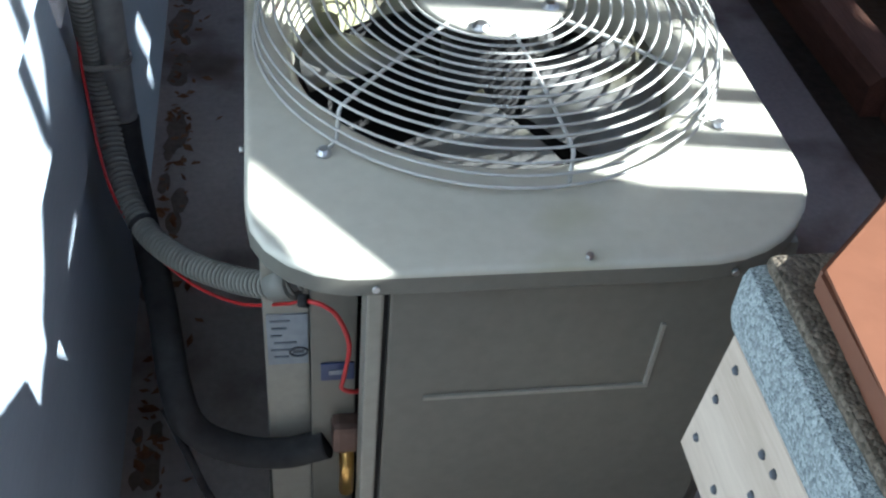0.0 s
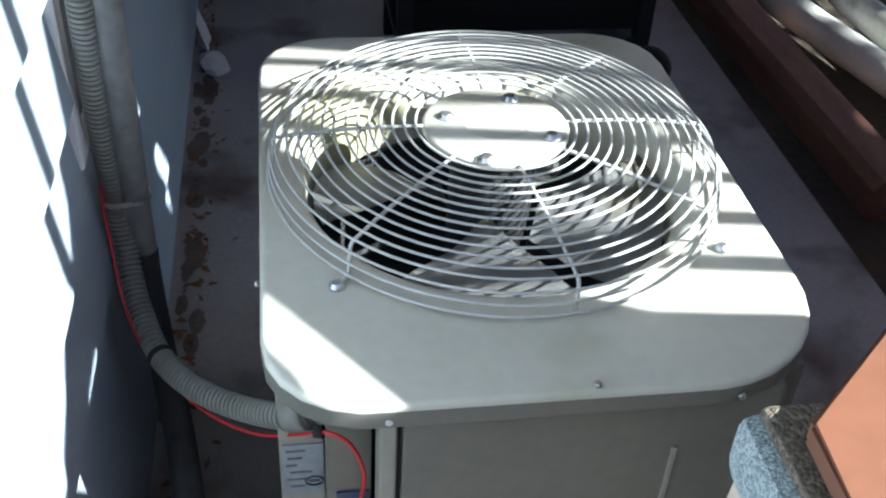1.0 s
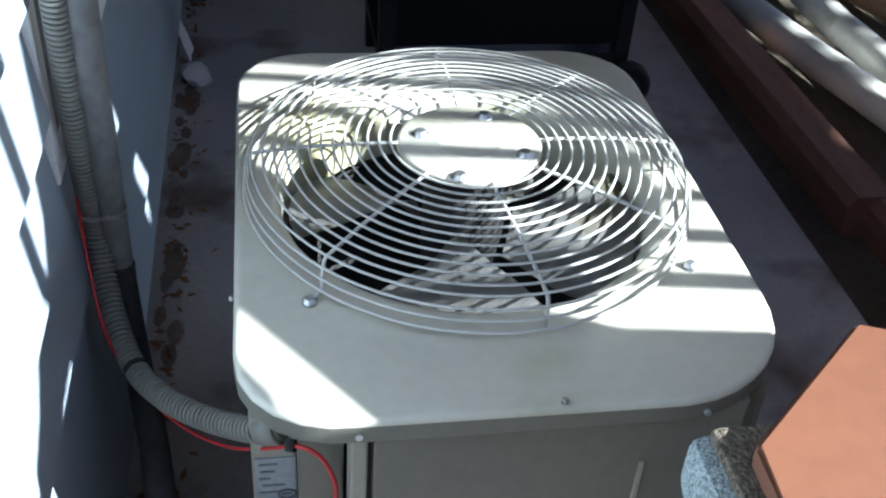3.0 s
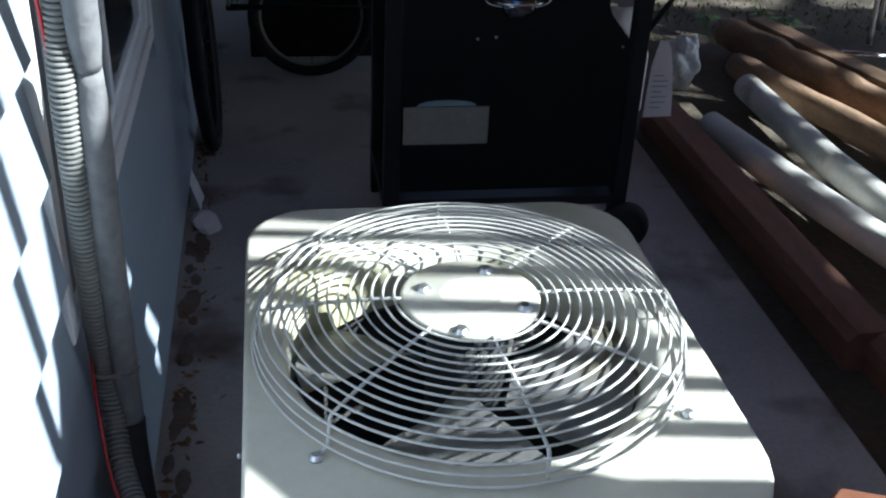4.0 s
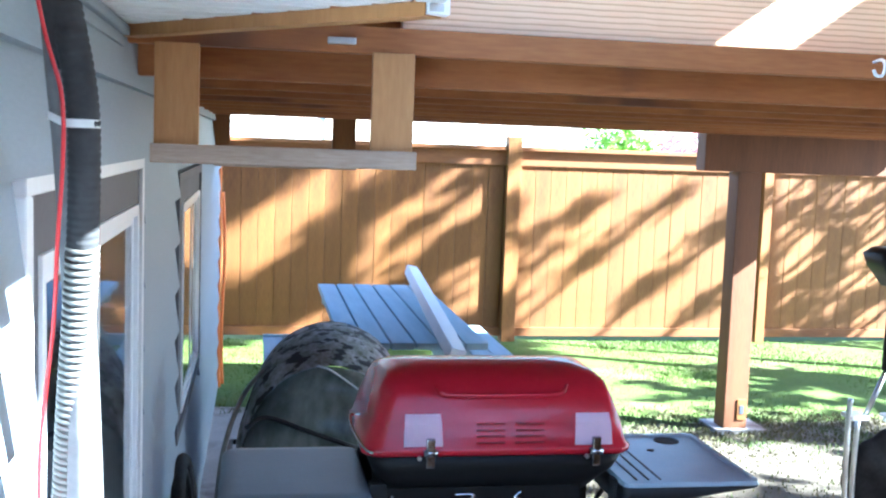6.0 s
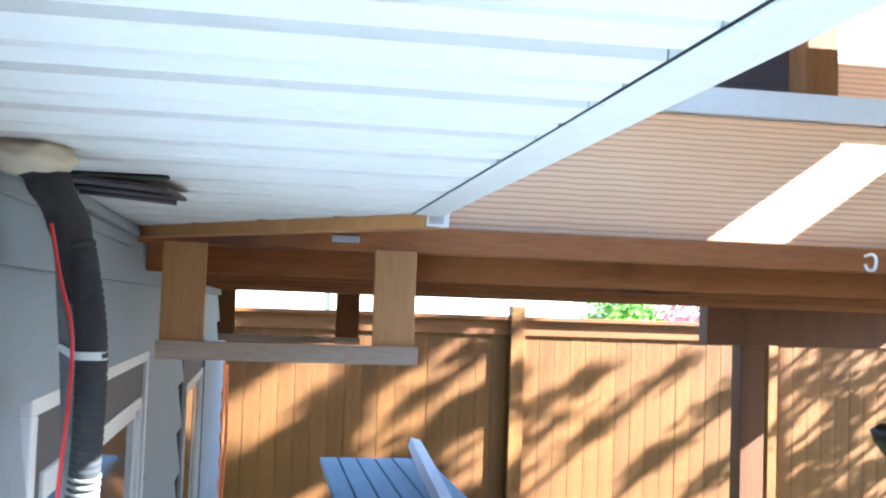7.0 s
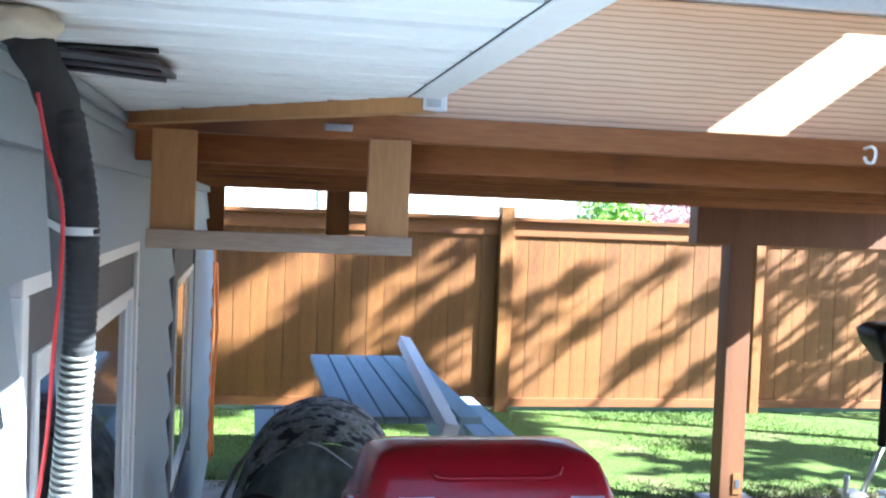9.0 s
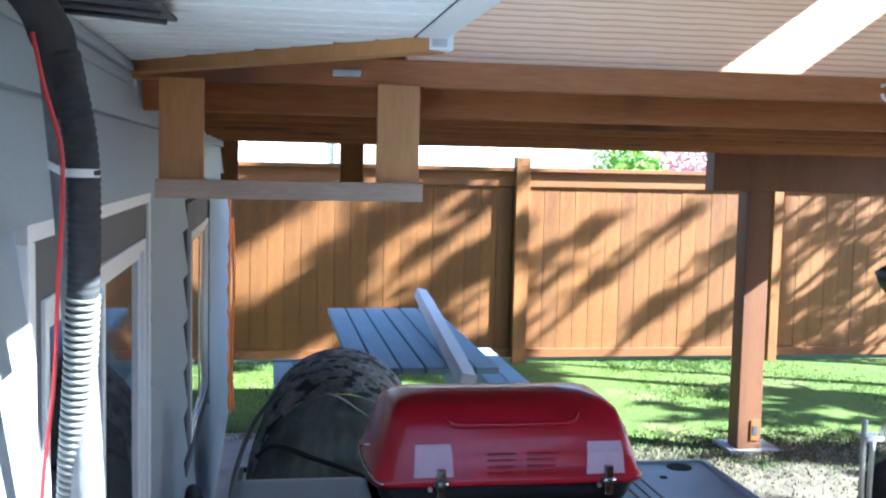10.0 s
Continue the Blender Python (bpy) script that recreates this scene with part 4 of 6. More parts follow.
loft(bm, [[(-0.245, 1.165, SOFFIT_Z - 0.006), (-0.118, 1.185, SOFFIT_Z - 0.014), (-0.106, 1.24, SOFFIT_Z - 0.017), (-0.106, 1.345, SOFFIT_Z - 0.012), (-0.245, 1.375, SOFFIT_Z - 0.005)],
          [(-0.245, 1.165, SOFFIT_Z - 0.002), (-0.118, 1.185, SOFFIT_Z - 0.009), (-0.106, 1.24, SOFFIT_Z - 0.012), (-0.106, 1.345, SOFFIT_Z - 0.007), (-0.245, 1.375, SOFFIT_Z - 0.001)]], smooth=False)
part("flap", bm, CASING, vent)
bm = B()
bx(bm, -0.235, -0.112, 1.140, 1.160, SOFFIT_Z - 0.004, SOFFIT_Z - 0.0008, 0.001)
part("opening", bm, DARK, vent, "black slot beside the flap")
for yy in (1.225, 1.30):
    bm = B()
    tube(bm, [(-0.24, yy + 0.01, SOFFIT_Z - 0.0085), (-0.115, yy, SOFFIT_Z - 0.0185)], 0.0035, 8)
    part("crease", bm, CASING, vent)

# ---- carpeted box beside the camera ----
stand = thing("carpeted_box", (0.45, 0.3, 0.0), "shallow plywood box with blue-grey carpet edge and brown carpet top", "box")
SX, SY = 0.272, 0.412
bm = B()
bx(bm, SX - 0.006, 0.80, -0.10, SY + 0.003, 1.019, 1.069, 0.012)
part("carpet_edge", bm, CARPET, stand, "blue-grey looped carpet edge")
bm = B()
bx(bm, SX + 0.004, 0.79, -0.09, SY - 0.004, 1.069, 1.080, 0.005)
part("carpet_top", bm, CARPET_TOP, stand, "flat brown carpet")
def upright(name, x0, x1, ya, yb, lean):
    """A plywood board from the foot of the case to the carpet, its end leaning a little."""
    bm = B()
    loft(bm, [[(x0, ya, 0.883), (x1, ya, 0.883), (x1, yb + lean, 0.883), (x0, yb + lean, 0.883)], [(x0, ya, 1.012), (x1, ya, 1.012), (x1, yb, 1.012), (x0, yb, 1.012)]], smooth=False)
    bmesh.ops.bevel(bm, geom=bm.edges[:], offset=0.0015, segments=1, affect="EDGES")
    return part(name, bm, PLY, stand, "pale plywood side with nail holes" if lean else "")


side = upright("plywood_side", SX + 0.002, SX + 0.020, -0.09, SY - 0.004, 0.014)
upright("plywood_side", 0.762, 0.78, -0.09, SY - 0.026, 0.0)
upright("plywood_end", SX + 0.021, 0.76, SY - 0.024, SY - 0.006, 0.0)
upright("plywood_end", SX + 0.021, 0.76, -0.09, -0.072, 0.0)
for ny, nz in ((0.391, 0.996), (0.399, 0.958), (0.404, 0.911), (0.336, 0.985), (0.320, 0.988), (0.364, 0.908), (0.329, 0.953), (0.27, 0.965), (0.24, 0.92)):
    bm = B()
    tube(bm, [(SX - 0.0002, ny, nz), (SX + 0.0025, ny, nz + 0.0004)], 0.0035, 8, rfun=lambda i: (0.0022, 0.0038)[i])
    part("knot_hole", bm, INK, side)
rnd = random.Random(44)
bm = B()
n_ = 60
loft(bm, [[(SX + 0.004, -0.085 + 0.49 * k / n_, 1.012), (SX + 0.0035 + rnd.uniform(-0.003, 0.003), -0.085 + 0.49 * k / n_, 1.016), (SX + 0.006, -0.085 + 0.49 * k / n_, 1.0185), (SX + 0.02, -0.085 + 0.49 * k / n_, 1.0185), (SX + 0.02, -0.085 + 0.49 * k / n_, 1.012)] for k in range(n_ + 1)], smooth=False)
part("raw_edge", bm, BARK, stand, "rough dark raw edge under the carpet")
bm = B()
loft(bm, [circle(0.075, z, Vector((0.56, 0.16, 0)), 24) for z in (0.0, 0.30, 0.60, 0.885)])
part("post", bm, CARPET_TOP, stand, "carpeted post under the case")
bm = B()
bx(bm, 0.36, 0.76, -0.06, 0.38, 0.0, 0.03, 0.006)
part("foot_plate", bm, PLY, stand)
bm = B()
ring = [(0.288, 0.375), (0.284, 0.28), (0.282, 0.05), (0.60, 0.05), (0.60, 0.40), (0.40, 0.475)]
loft(bm, [[(x, y, 1.081) for x, y in ring], [(x, y, 1.099) for x, y in ring]], smooth=False)
bmesh.ops.bevel(bm, geom=bm.edges[:], offset=0.003, segments=2, affect="EDGES")
tagged(solid("terracotta_board", bm, TERRACOTTA), "terracotta painted board lying on the carpeted box", "board")

# ---- gas grill ----
GY = 2.62
grill = thing("gas_grill", (0.66, GY + 0.2, 0.0), "red and black gas grill on a cart with side shelves", "grill")


def lid_z(z):
    """Heights of the lid, pressed a little flatter."""
    return 0.997 + (z - 1.0) * 0.97


def lid_ring(z, ix, iy, r=0.05):
    return rounded(0.292 + ix, 1.035 - ix, GY + iy, GY + 0.46 - iy, r, lid_z(z), 6)


bm = B()
loft(bm, [lid_ring(0.998, 0, 0), lid_ring(1.006, -0.006, -0.006), lid_ring(1.018, -0.006, -0.006), lid_ring(1.024, 0.003, 0.003), lid_ring(1.085, 0.018, 0.012), lid_ring(1.142, 0.036, 0.036), lid_ring(1.185, 0.052, 0.066, 0.05),
          lid_ring(1.208, 0.076, 0.105, 0.06), lid_ring(1.221, 0.13, 0.17, 0.045), lid_ring(1.225, 0.20, 0.222, 0.007)])
lid = part("lid", bm, RED_ENAMEL, grill, "glossy red enamelled lid")
bm = B()
hx = [(0.489, 0.066, 1.184), (0.499, 0.052, 1.169), (0.520, 0.047, 1.160), (0.60, 0.046, 1.158), (0.75, 0.046, 1.158), (0.822, 0.047, 1.160), (0.846, 0.052, 1.169), (0.858, 0.066, 1.184)]
tube(bm, spline([(x, GY + y - 0.004, lid_z(z)) for x, y, z in hx], 6), 0.008, 10, rfun=lambda i: 0.008 if 5 < i < 37 else 0.005)
part("pressed_ridge", bm, RED_ENAMEL, lid)
# raised bars in darker red stand in for the shadow in the slots
for x0, x1 in ((0.597, 0.675), (0.705, 0.785)):
    for i in range(4):
        bm = B()
        z = lid_z(1.016 + 0.017 * i)
        bx(bm, x0, x1, GY + (-0.0008, 0.0016, 0.0040, 0.0064)[i], GY + 0.024, z + 0.015, z + 0.019, 0.0015)
        part("vent_slot", bm, VENT_SHADE, lid, "narrow vent slot, its shadow put into a darker red")
for x0 in (0.398, 0.872):
    bm = B()
    lo = GY - 0.001
    loft(bm, [[(x0, lo, lid_z(1.026)), (x0 + 0.106, lo, lid_z(1.026)), (x0 + 0.106, lo + 0.003, lid_z(1.026)), (x0, lo + 0.003, lid_z(1.026))],
              [(x0 + 0.002, lo + 0.010, lid_z(1.085)), (x0 + 0.103, lo + 0.010, lid_z(1.085)), (x0 + 0.103, lo + 0.014, lid_z(1.085)), (x0 + 0.002, lo + 0.014, lid_z(1.085))], [(x0 + 0.004, lo + 0.023, lid_z(1.112)), (x0 + 0.10, lo + 0.023, lid_z(1.112)), (x0 + 0.10, lo + 0.027, lid_z(1.112)), (x0 + 0.004, lo + 0.027, lid_z(1.112))]], smooth=False)
    part("sticker", bm, PINK_PAPER, lid, "pale rectangular sticker")
for hx_ in (0.468, 0.928):
    bm = B()
    bx(bm, hx_ - 0.012, hx_ + 0.012, GY - 0.022, GY - 0.006, 0.968, 1.048, 0.004)
    tube(bm, [(hx_ - 0.019, GY - 0.014, 1.008), (hx_ + 0.019, GY - 0.014, 1.008)], 0.010, 10)
    part("hinge", bm, DARK_CHROME, grill, "small dark chrome hinge")
for hx_ in (0.440, 0.905):
    bm = B()
    tube(bm, [(hx_, GY - 0.002, 0.992), (hx_, GY - 0.012, 0.992)], 0.006, 10)
    part("rivet", bm, STEEL, grill)
bm = B()
loft(bm, [rounded(0.36, 0.93, GY + 0.04, GY + 0.42, 0.04, 0.885, 5), rounded(0.32, 1.0, GY + 0.015, GY + 0.45, 0.05, 0.945, 5), rounded(0.300, 1.026, GY + 0.004, GY + 0.458, 0.05, 0.995, 5)])
part("firebox", bm, BLACK_ENAMEL, grill, "black cast firebox")
bm = B()
prof = [(0.36, 0.22), (0.992, 0.22), (0.992, 0.665), (0.93, 0.74), (0.905, 0.80), (0.90, 0.90), (0.36, 0.90)]
loft(bm, [[(x, GY + 0.03, z) for x, z in prof], [(x, GY + 0.05, z) for x, z in prof]], smooth=False)
cab = part("back_panel", bm, BLACK_ENAMEL, grill, "black sheet metal back panel")
for sx, sz in ((0.374, 0.875), (0.374, 0.84), (0.565, 0.79), (0.615, 0.795), (0.562, 0.675), (0.612, 0.68), (0.97, 0.65)):
    bm = B()
    tube(bm, [(sx, GY + 0.031, sz), (sx, GY + 0.026, sz)], 0.004, 8)
    part("screw", bm, STEEL, cab)
bm = B()
bx(bm, 0.366, 0.606, GY + 0.024, GY + 0.029, 0.370, 0.482, 0.001)
part("heat_plate", bm, DULL_PLATE, cab, "dull grey rectangular plate")
bm = B()
loft(bm, [[(0.486 + 0.083 * math.cos(a), GY + yy, 0.485 + 0.017 * math.sin(a)) for a in [math.pi * k / 14 for k in range(15)]] for yy in (0.0245, 0.0285)], smooth=False)
part("blue_tab", bm, TABLE_PAINT, cab, "faded blue rounded tab")
for x in (0.315, 1.0):
    for y in (GY + 0.03, GY + 0.40):
        bm = B()
        bx(bm, x, x + 0.045, y, y + 0.045, 0.03 if x < 0.5 else 0.09, 0.91, 0.004)
        part("leg", bm, BLACK_PLASTIC, grill)
bm = B()
bx(bm, 0.315, 1.045, GY + 0.03, GY + 0.44, 0.16, 0.19, 0.004)
part("bottom_shelf", bm, BLACK_PLASTIC, grill)
for x0, z1 in ((0.362, 0.90), (0.972, 0.60)):
    bm = B()
    bx(bm, x0, x0 + 0.015, GY + 0.05, GY + 0.42, 0.22, z1)
    part("side_panel", bm, BLACK_ENAMEL, grill)
for wx in (1.02,):
    for y in (GY + 0.02, GY + 0.42):
        c = Vector((wx + 0.02, y, 0.085))
        bm = B()
        tube(bm, [(c.x + 0.062 * math.cos(a), c.y, c.z + 0.062 * math.sin(a)) for a in [math.tau * k / 28 for k in range(28)]], 0.022, 10, closed=True)
        wheel = part("wheel", bm, RUBBER, grill, "black plastic wheel")
        bm = B()
        tube(bm, [(c.x, c.y - 0.018, c.z), (c.x, c.y + 0.018, c.z)], 0.05, 20)
        part("wheel_disc", bm, BLACK_PLASTIC, wheel)
        bm = B()
        tube(bm, [(c.x, c.y - 0.026, c.z), (c.x, c.y - 0.018, c.z)], 0.009, 10)
        part("axle_cap", bm, STEEL, wheel)


def shelf(name, x0, x1, drop):
    bm = B()
    z = 0.918
    low = [(p[0], p[1], z - 0.02 - drop * (x1 - p[0]) / (x1 - x0)) for p in rounded(x0, x1, GY - 0.02, GY + 0.46, 0.02, z, 3)]
    loft(bm, [low, rounded(x0, x1, GY - 0.03, GY + 0.47, 0.025, z - 0.012, 3)])
    skirt = bm
    bm = B()
    loft(bm, [rounded(x0, x1, GY - 0.03, GY + 0.47, 0.025, z - 0.0118, 3), rounded(x0 + 0.004, x1 - 0.004, GY - 0.026, GY + 0.466, 0.022, z, 3),
              rounded(x0 + 0.018, x1 - 0.018, GY - 0.012, GY + 0.452, 0.02, z, 3), rounded(x0 + 0.024, x1 - 0.024, GY - 0.006, GY + 0.446, 0.02, z - 0.006, 3)], smooth=False)
    # front faces split off in black to carry their shade
    top = part(name, bm, SHELF_SHEEN, grill, "plastic side shelf, its blue sky sheen put into the colour")
    part("skirt", skirt, BLACK_PLASTIC, top, "tapering skirt under the shelf, its shade put in as black")
    return top


bm = B()
loft(bm, [rounded(-0.085, 0.318, GY - 0.015, GY + 0.46, 0.03, 0.80, 5), rounded(-0.09, 0.32, GY - 0.03, GY + 0.47, 0.035, 0.81, 5), rounded(-0.09, 0.32, GY - 0.03, GY + 0.47, 0.035, 0.872, 5)])
# front split off in black to carry its shade
skirt_ = bm
bm = B()
loft(bm, [rounded(-0.09, 0.32, GY - 0.03, GY + 0.47, 0.035, 0.8722, 5), rounded(-0.084, 0.316, GY - 0.024, GY + 0.464, 0.035, 0.886, 5),
          rounded(-0.072, 0.306, GY - 0.012, GY + 0.452, 0.03, 0.893, 5), rounded(-0.04, 0.28, GY + 0.02, GY + 0.42, 0.02, 0.895, 5)])
ls = part("side_shelf", bm, SHELF_LESS_SHEEN, grill, "flat plastic side shelf with rounded edges, coloured with a weaker sky sheen")
part("skirt", skirt_, BLACK_PLASTIC, ls, "skirt under the shelf, its shade put in as black")
rs = shelf("side_shelf", 1.01, 1.415, 0.055)
for k in range(3):
    bm = B()
    bx(bm, 1.06 + 0.035 * k, 1.066 + 0.035 * k, GY + 0.02, GY + 0.42, 0.908, 0.914, 0.001)
    part("groove", bm, BLACK_PLASTIC, rs)
bm = B()
tube(bm, [(1.30, GY + 0.40, 0.910), (1.30, GY + 0.40, 0.914)], 0.04, 20)
part("cup_hole", bm, DARK, rs)
bm = B()
tube(bm, [(1.21, GY + 0.30, 0.910), (1.21, GY + 0.30, 0.914)], 0.012, 14)
part("peg_hole", bm, DARK, rs)
for y in (GY + 0.06, GY + 0.40):
    bm = B()
    tube(bm, [(1.16, y, 0.86), (1.045, y, 0.68)], 0.008, 8)
    part("shelf_brace", bm, BLACK_PLASTIC, grill)
bm = B()
tube(bm, spline([(0.304, GY + 0.20, 1.060), (0.270, GY + 0.19, 1.060), (0.270, GY + 0.10, 1.045), (0.294, GY + 0.02, 1.016), (0.314, GY - 0.008, 1.010)], 6), 0.004, 8)
part("side_handle", bm, CHROME, lid, "bent chrome wire handle")
# grease cup
bm = B()
tube(bm, spline([(0.545, GY + 0.02, 0.882), (0.595, GY + 0.015, 0.882), (0.578, GY + 0.01, 0.857), (0.572, GY, 0.789), (0.62, GY - 0.01, 0.774)], 6), 0.0034, 8)
tube(bm, spline([(0.73, GY + 0.02, 0.887), (0.712, GY + 0.015, 0.872), (0.742, GY + 0.01, 0.857), (0.745, GY, 0.789), (0.70, GY - 0.01, 0.774)], 6), 0.0034, 8)
tube(bm, [(0.658 + 0.062 * math.cos(a), GY - 0.01 + 0.03 * math.sin(a), 0.789) for a in [math.tau * k / 24 for k in range(24)]], 0.004, 8, closed=True)
part("cup_hanger", bm, CHROME, grill, "bent chrome wire hanger")
bm = B()
c = Vector((0.658, GY - 0.01, 0))
loft(bm, [[(c.x + 0.040 * math.cos(a), c.y + 0.024 * math.sin(a), 0.754) for a in [math.tau * k / 20 for k in range(20)]],
          [(c.x + 0.052 * math.cos(a), c.y + 0.026 * math.sin(a), 0.799) for a in [math.tau * k / 20 for k in range(20)]]])
part("grease_cup", bm, DARK_CHROME, grill, "small metal grease cup")

# ---- tank, bag and tag behind the grill ----
tank = thing("propane_tank", (1.24, 3.58, 0.0), "white propane tank standing behind the grill", "gas tank")
bm = B()
prof = [(0.10, 0.0), (0.105, 0.02), (0.10, 0.03), (0.14, 0.06), (0.155, 0.10), (0.155, 0.30), (0.14, 0.36), (0.09, 0.40), (0.04, 0.41)]
c = Vector((1.24, 3.58, 0))
loft(bm, [circle(r, z, c, 28) for r, z in prof])
part("cylinder", bm, PLASTIC_BAG, tank)
bm = B()
loft(bm, [circle(0.105, 0.40, c, 24), circle(0.105, 0.50, c, 24), circle(0.10, 0.50, c, 24), circle(0.10, 0.40, c, 24)], cap=False)
part("collar", bm, PLASTIC_BAG, tank)
bm = B()
tube(bm, [(1.24, 3.58, 0.40), (1.24, 3.58, 0.48)], 0.02, 10)
part("tank_valve", bm, BRASS, tank)
bm = B()
r = bmesh.ops.create_icosphere(bm, subdivisions=5, radius=0.16)
for v in r["verts"]:
    v.co *= 1 + 0.35 * noise.noise(v.co * 11) + 0.16 * abs(noise.noise(v.co * 34)) + 0.06 * abs(noise.noise(v.co * 80))
    v.co.z = v.co.z * 1.25
    v.co = Vector((v.co.x * 0.50, v.co.y * 0.5, v.co.z * 0.50)) + Vector((1.70, 3.98, 0.115))
    v.co.z = max(v.co.z, 0.002)
for f in bm.faces:
    f.smooth = True
tagged(solid("plastic_bag", bm, PLASTIC_BAG), "crumpled white plastic bag on the soil", "bag")
bm = B()
loft(bm, [[(x0, yy, z), (x1, yy + 0.006, z), (x1, yy + 0.009, z), (x0, yy + 0.003, z)] for x0, x1, yy, z in ((1.190, 1.288, 2.992, 0.289), (1.194, 1.282, 2.998, 0.37), (1.200, 1.270, 3.002, 0.46), (1.208, 1.258, 3.0, 0.51), (1.216, 1.242, 2.998, 0.545))], smooth=False)
tag = part("hang_tag", bm, WHITE_PAPER, grill, "white printed paper tag")
bm = B()
tube(bm, spline([(1.23, 3.0, 0.542), (1.17, 2.97, 0.62), (1.045, GY + 0.3, 0.75)], 6), 0.0015, 5)
part("tag_string", bm, INK, tag)
bm = B()
for i in range(7):
    bx(bm, 1.208, 1.208 + (0.05 if i % 3 else 0.035), 2.9955, 2.9970, 0.320 + 0.018 * i, 0.323 + 0.018 * i)
part("print_bar", bm, GREY_LABEL, tag)

# ---- jogging stroller, wheel, picnic table ----
tr = thing("bike_trailer", (0.25, 4.4, 0.0), "bike trailer with camouflage canopy and grey mesh front", "bike trailer")


def arch(y, x0, x1, z0, z1, n=20, power=0.75):
    s_ = 1.09
    x0, x1, y, z0, z1 = x0 * s_, x1 * s_, (y + 0.09) * s_ - 0.09, 1.78 - (1.78 - z0) * s_, 1.78 - (1.78 - z1) * s_
    return [(x0 + (x1 - x0) * (0.5 - 0.5 * math.cos(math.pi * k / n)), y, z0 + (z1 - z0) * math.sin(math.pi * k / n) ** power) for k in range(n + 1)]


bm = B()
st = [arch(3.80, -0.05, 0.60, 0.50, 0.985), arch(3.92, -0.072, 0.63, 0.51, 1.022), arch(4.10, -0.05, 0.64, 0.52, 1.05), arch(4.35, -0.03, 0.66, 0.52, 1.06), arch(4.65, 0.02, 0.62, 0.5, 0.90)]
R_ = [[bm.verts.new(p) for p in s] for s in st]
for A, C in zip(R_, R_[1:]):
    for j in range(20):
        bm.faces.new((A[j], A[j + 1], C[j + 1], C[j])).smooth = True
bmesh.ops.solidify(bm, geom=bm.faces[:], thickness=0.006)
part("canopy", bm, CAMO, tr, "camouflage print canopy")
bm = B()
st = [arch(3.62, -0.11, 0.66, 0.46, 0.56), arch(3.66, -0.10, 0.65, 0.48, 0.74), arch(3.72, -0.068, 0.61, 0.49, 0.89), arch(3.799, -0.049, 0.599, 0.50, 0.984)]
R_ = [[bm.verts.new(p) for p in s] for s in st]
for A, C in zip(R_, R_[1:]):
    for j in range(20):
        bm.faces.new((A[j], A[j + 1], C[j + 1], C[j])).smooth = True
bmesh.ops.solidify(bm, geom=bm.faces[:], thickness=0.004)
screen_ = part("front_screen", bm, NET, tr, "dark grey translucent front screen")
# pale tube stands in for the light streak on the glossy screen
bm = B()
tube(bm, spline([(0.25, 4.136, 0.918), (0.304, 4.120, 0.902), (0.37, 4.092, 0.862), (0.449, 4.052, 0.812)], 6), 0.004, 6)
part("screen_light_streak", bm, VINYL, screen_, "pale tube standing in for a light streak on the screen")
# dark tube added for the diagonal band across the screen
bm = B()
tube(bm, spline([(-0.03, 3.995, 0.70), (0.05, 4.022, 0.735), (0.209, 4.006, 0.683), (0.403, 3.985, 0.618)], 6), 0.010, 8)
part("dark_band", bm, BLACK_PLASTIC, screen_, "dark diagonal band across the screen")
bm = B()
tube(bm, spline([(-0.142, 3.93, 0.363), (-0.114, 4.04, 0.603), (-0.044, 4.215, 0.777), (0.065, 4.31, 0.892)], 8), 0.010, 8)
part("bow_tube", bm, CONDUIT, tr, "dull grey bent tube")
bm = B()
tube(bm, [(-0.142, 3.93, 0.363), (0.72, 3.93, 0.363), (0.72, 5.13, 0.32), (-0.11, 5.13, 0.32)], 0.014, 8, closed=True)
part("frame_tube", bm, BLACK_PLASTIC, tr)
bm = B()
bx(bm, -0.055, 0.655, 4.25, 5.02, 0.22, 0.385, 0.03)
part("seat_tub", bm, BLACK_PLASTIC, tr)
# added black sheet stands in for the shade and hides the bright floor
bm = B()
bx(bm, -0.075, 0.655, 4.215, 4.24, 0.06, 0.352, 0.01)
part("shade_sheet", bm, RUBBER, tr, "black sheet standing in for the shade under the frame")
for wx, wy in ((0.175, 4.16), (0.36, 5.17)):
    c = Vector((wx, wy, 0.256))
    bm = B()
    ringp = [(c.x + 0.232 * math.cos(a), c.y, c.z + 0.232 * math.sin(a)) for a in [math.tau * k / 40 for k in range(40)]]
    tube(bm, ringp, 0.024, 10, closed=True)
    w = part("wheel", bm, RUBBER, tr, "spoked wheel with black tyre")
    bm = B()
    tube(bm, [(c.x + (p[0] - c.x) * 0.9, c.y + (p[1] - c.y) * 0.9, c.z + (p[2] - c.z) * 0.9) for p in ringp], 0.009, 8, closed=True)
    part("rim", bm, DULL_PLATE, w, "scuffed dull metal rim")
    bm = B()
    for k in range(0, 40, 2):
        p = ringp[k]
        tube(bm, [c, (c.x + (p[0] - c.x) * 0.89, c.y + (p[1] - c.y) * 0.89, c.z + (p[2] - c.z) * 0.89)], 0.0014, 4)
    part("spokes", bm, BLACK_ENAMEL, w)

lw = thing("loose_wheel", (-0.20, 3.55, 0.0), "black bicycle wheel leaning against the house wall", "wheel")
bm = B()
c = Vector((-0.218, 3.50, 0.37))
def lean_pt(a, r):
    return (c.x - 0.022 * math.sin(a) * r / 0.35, c.y + r * math.cos(a) * 0.93, c.z + r * math.sin(a))
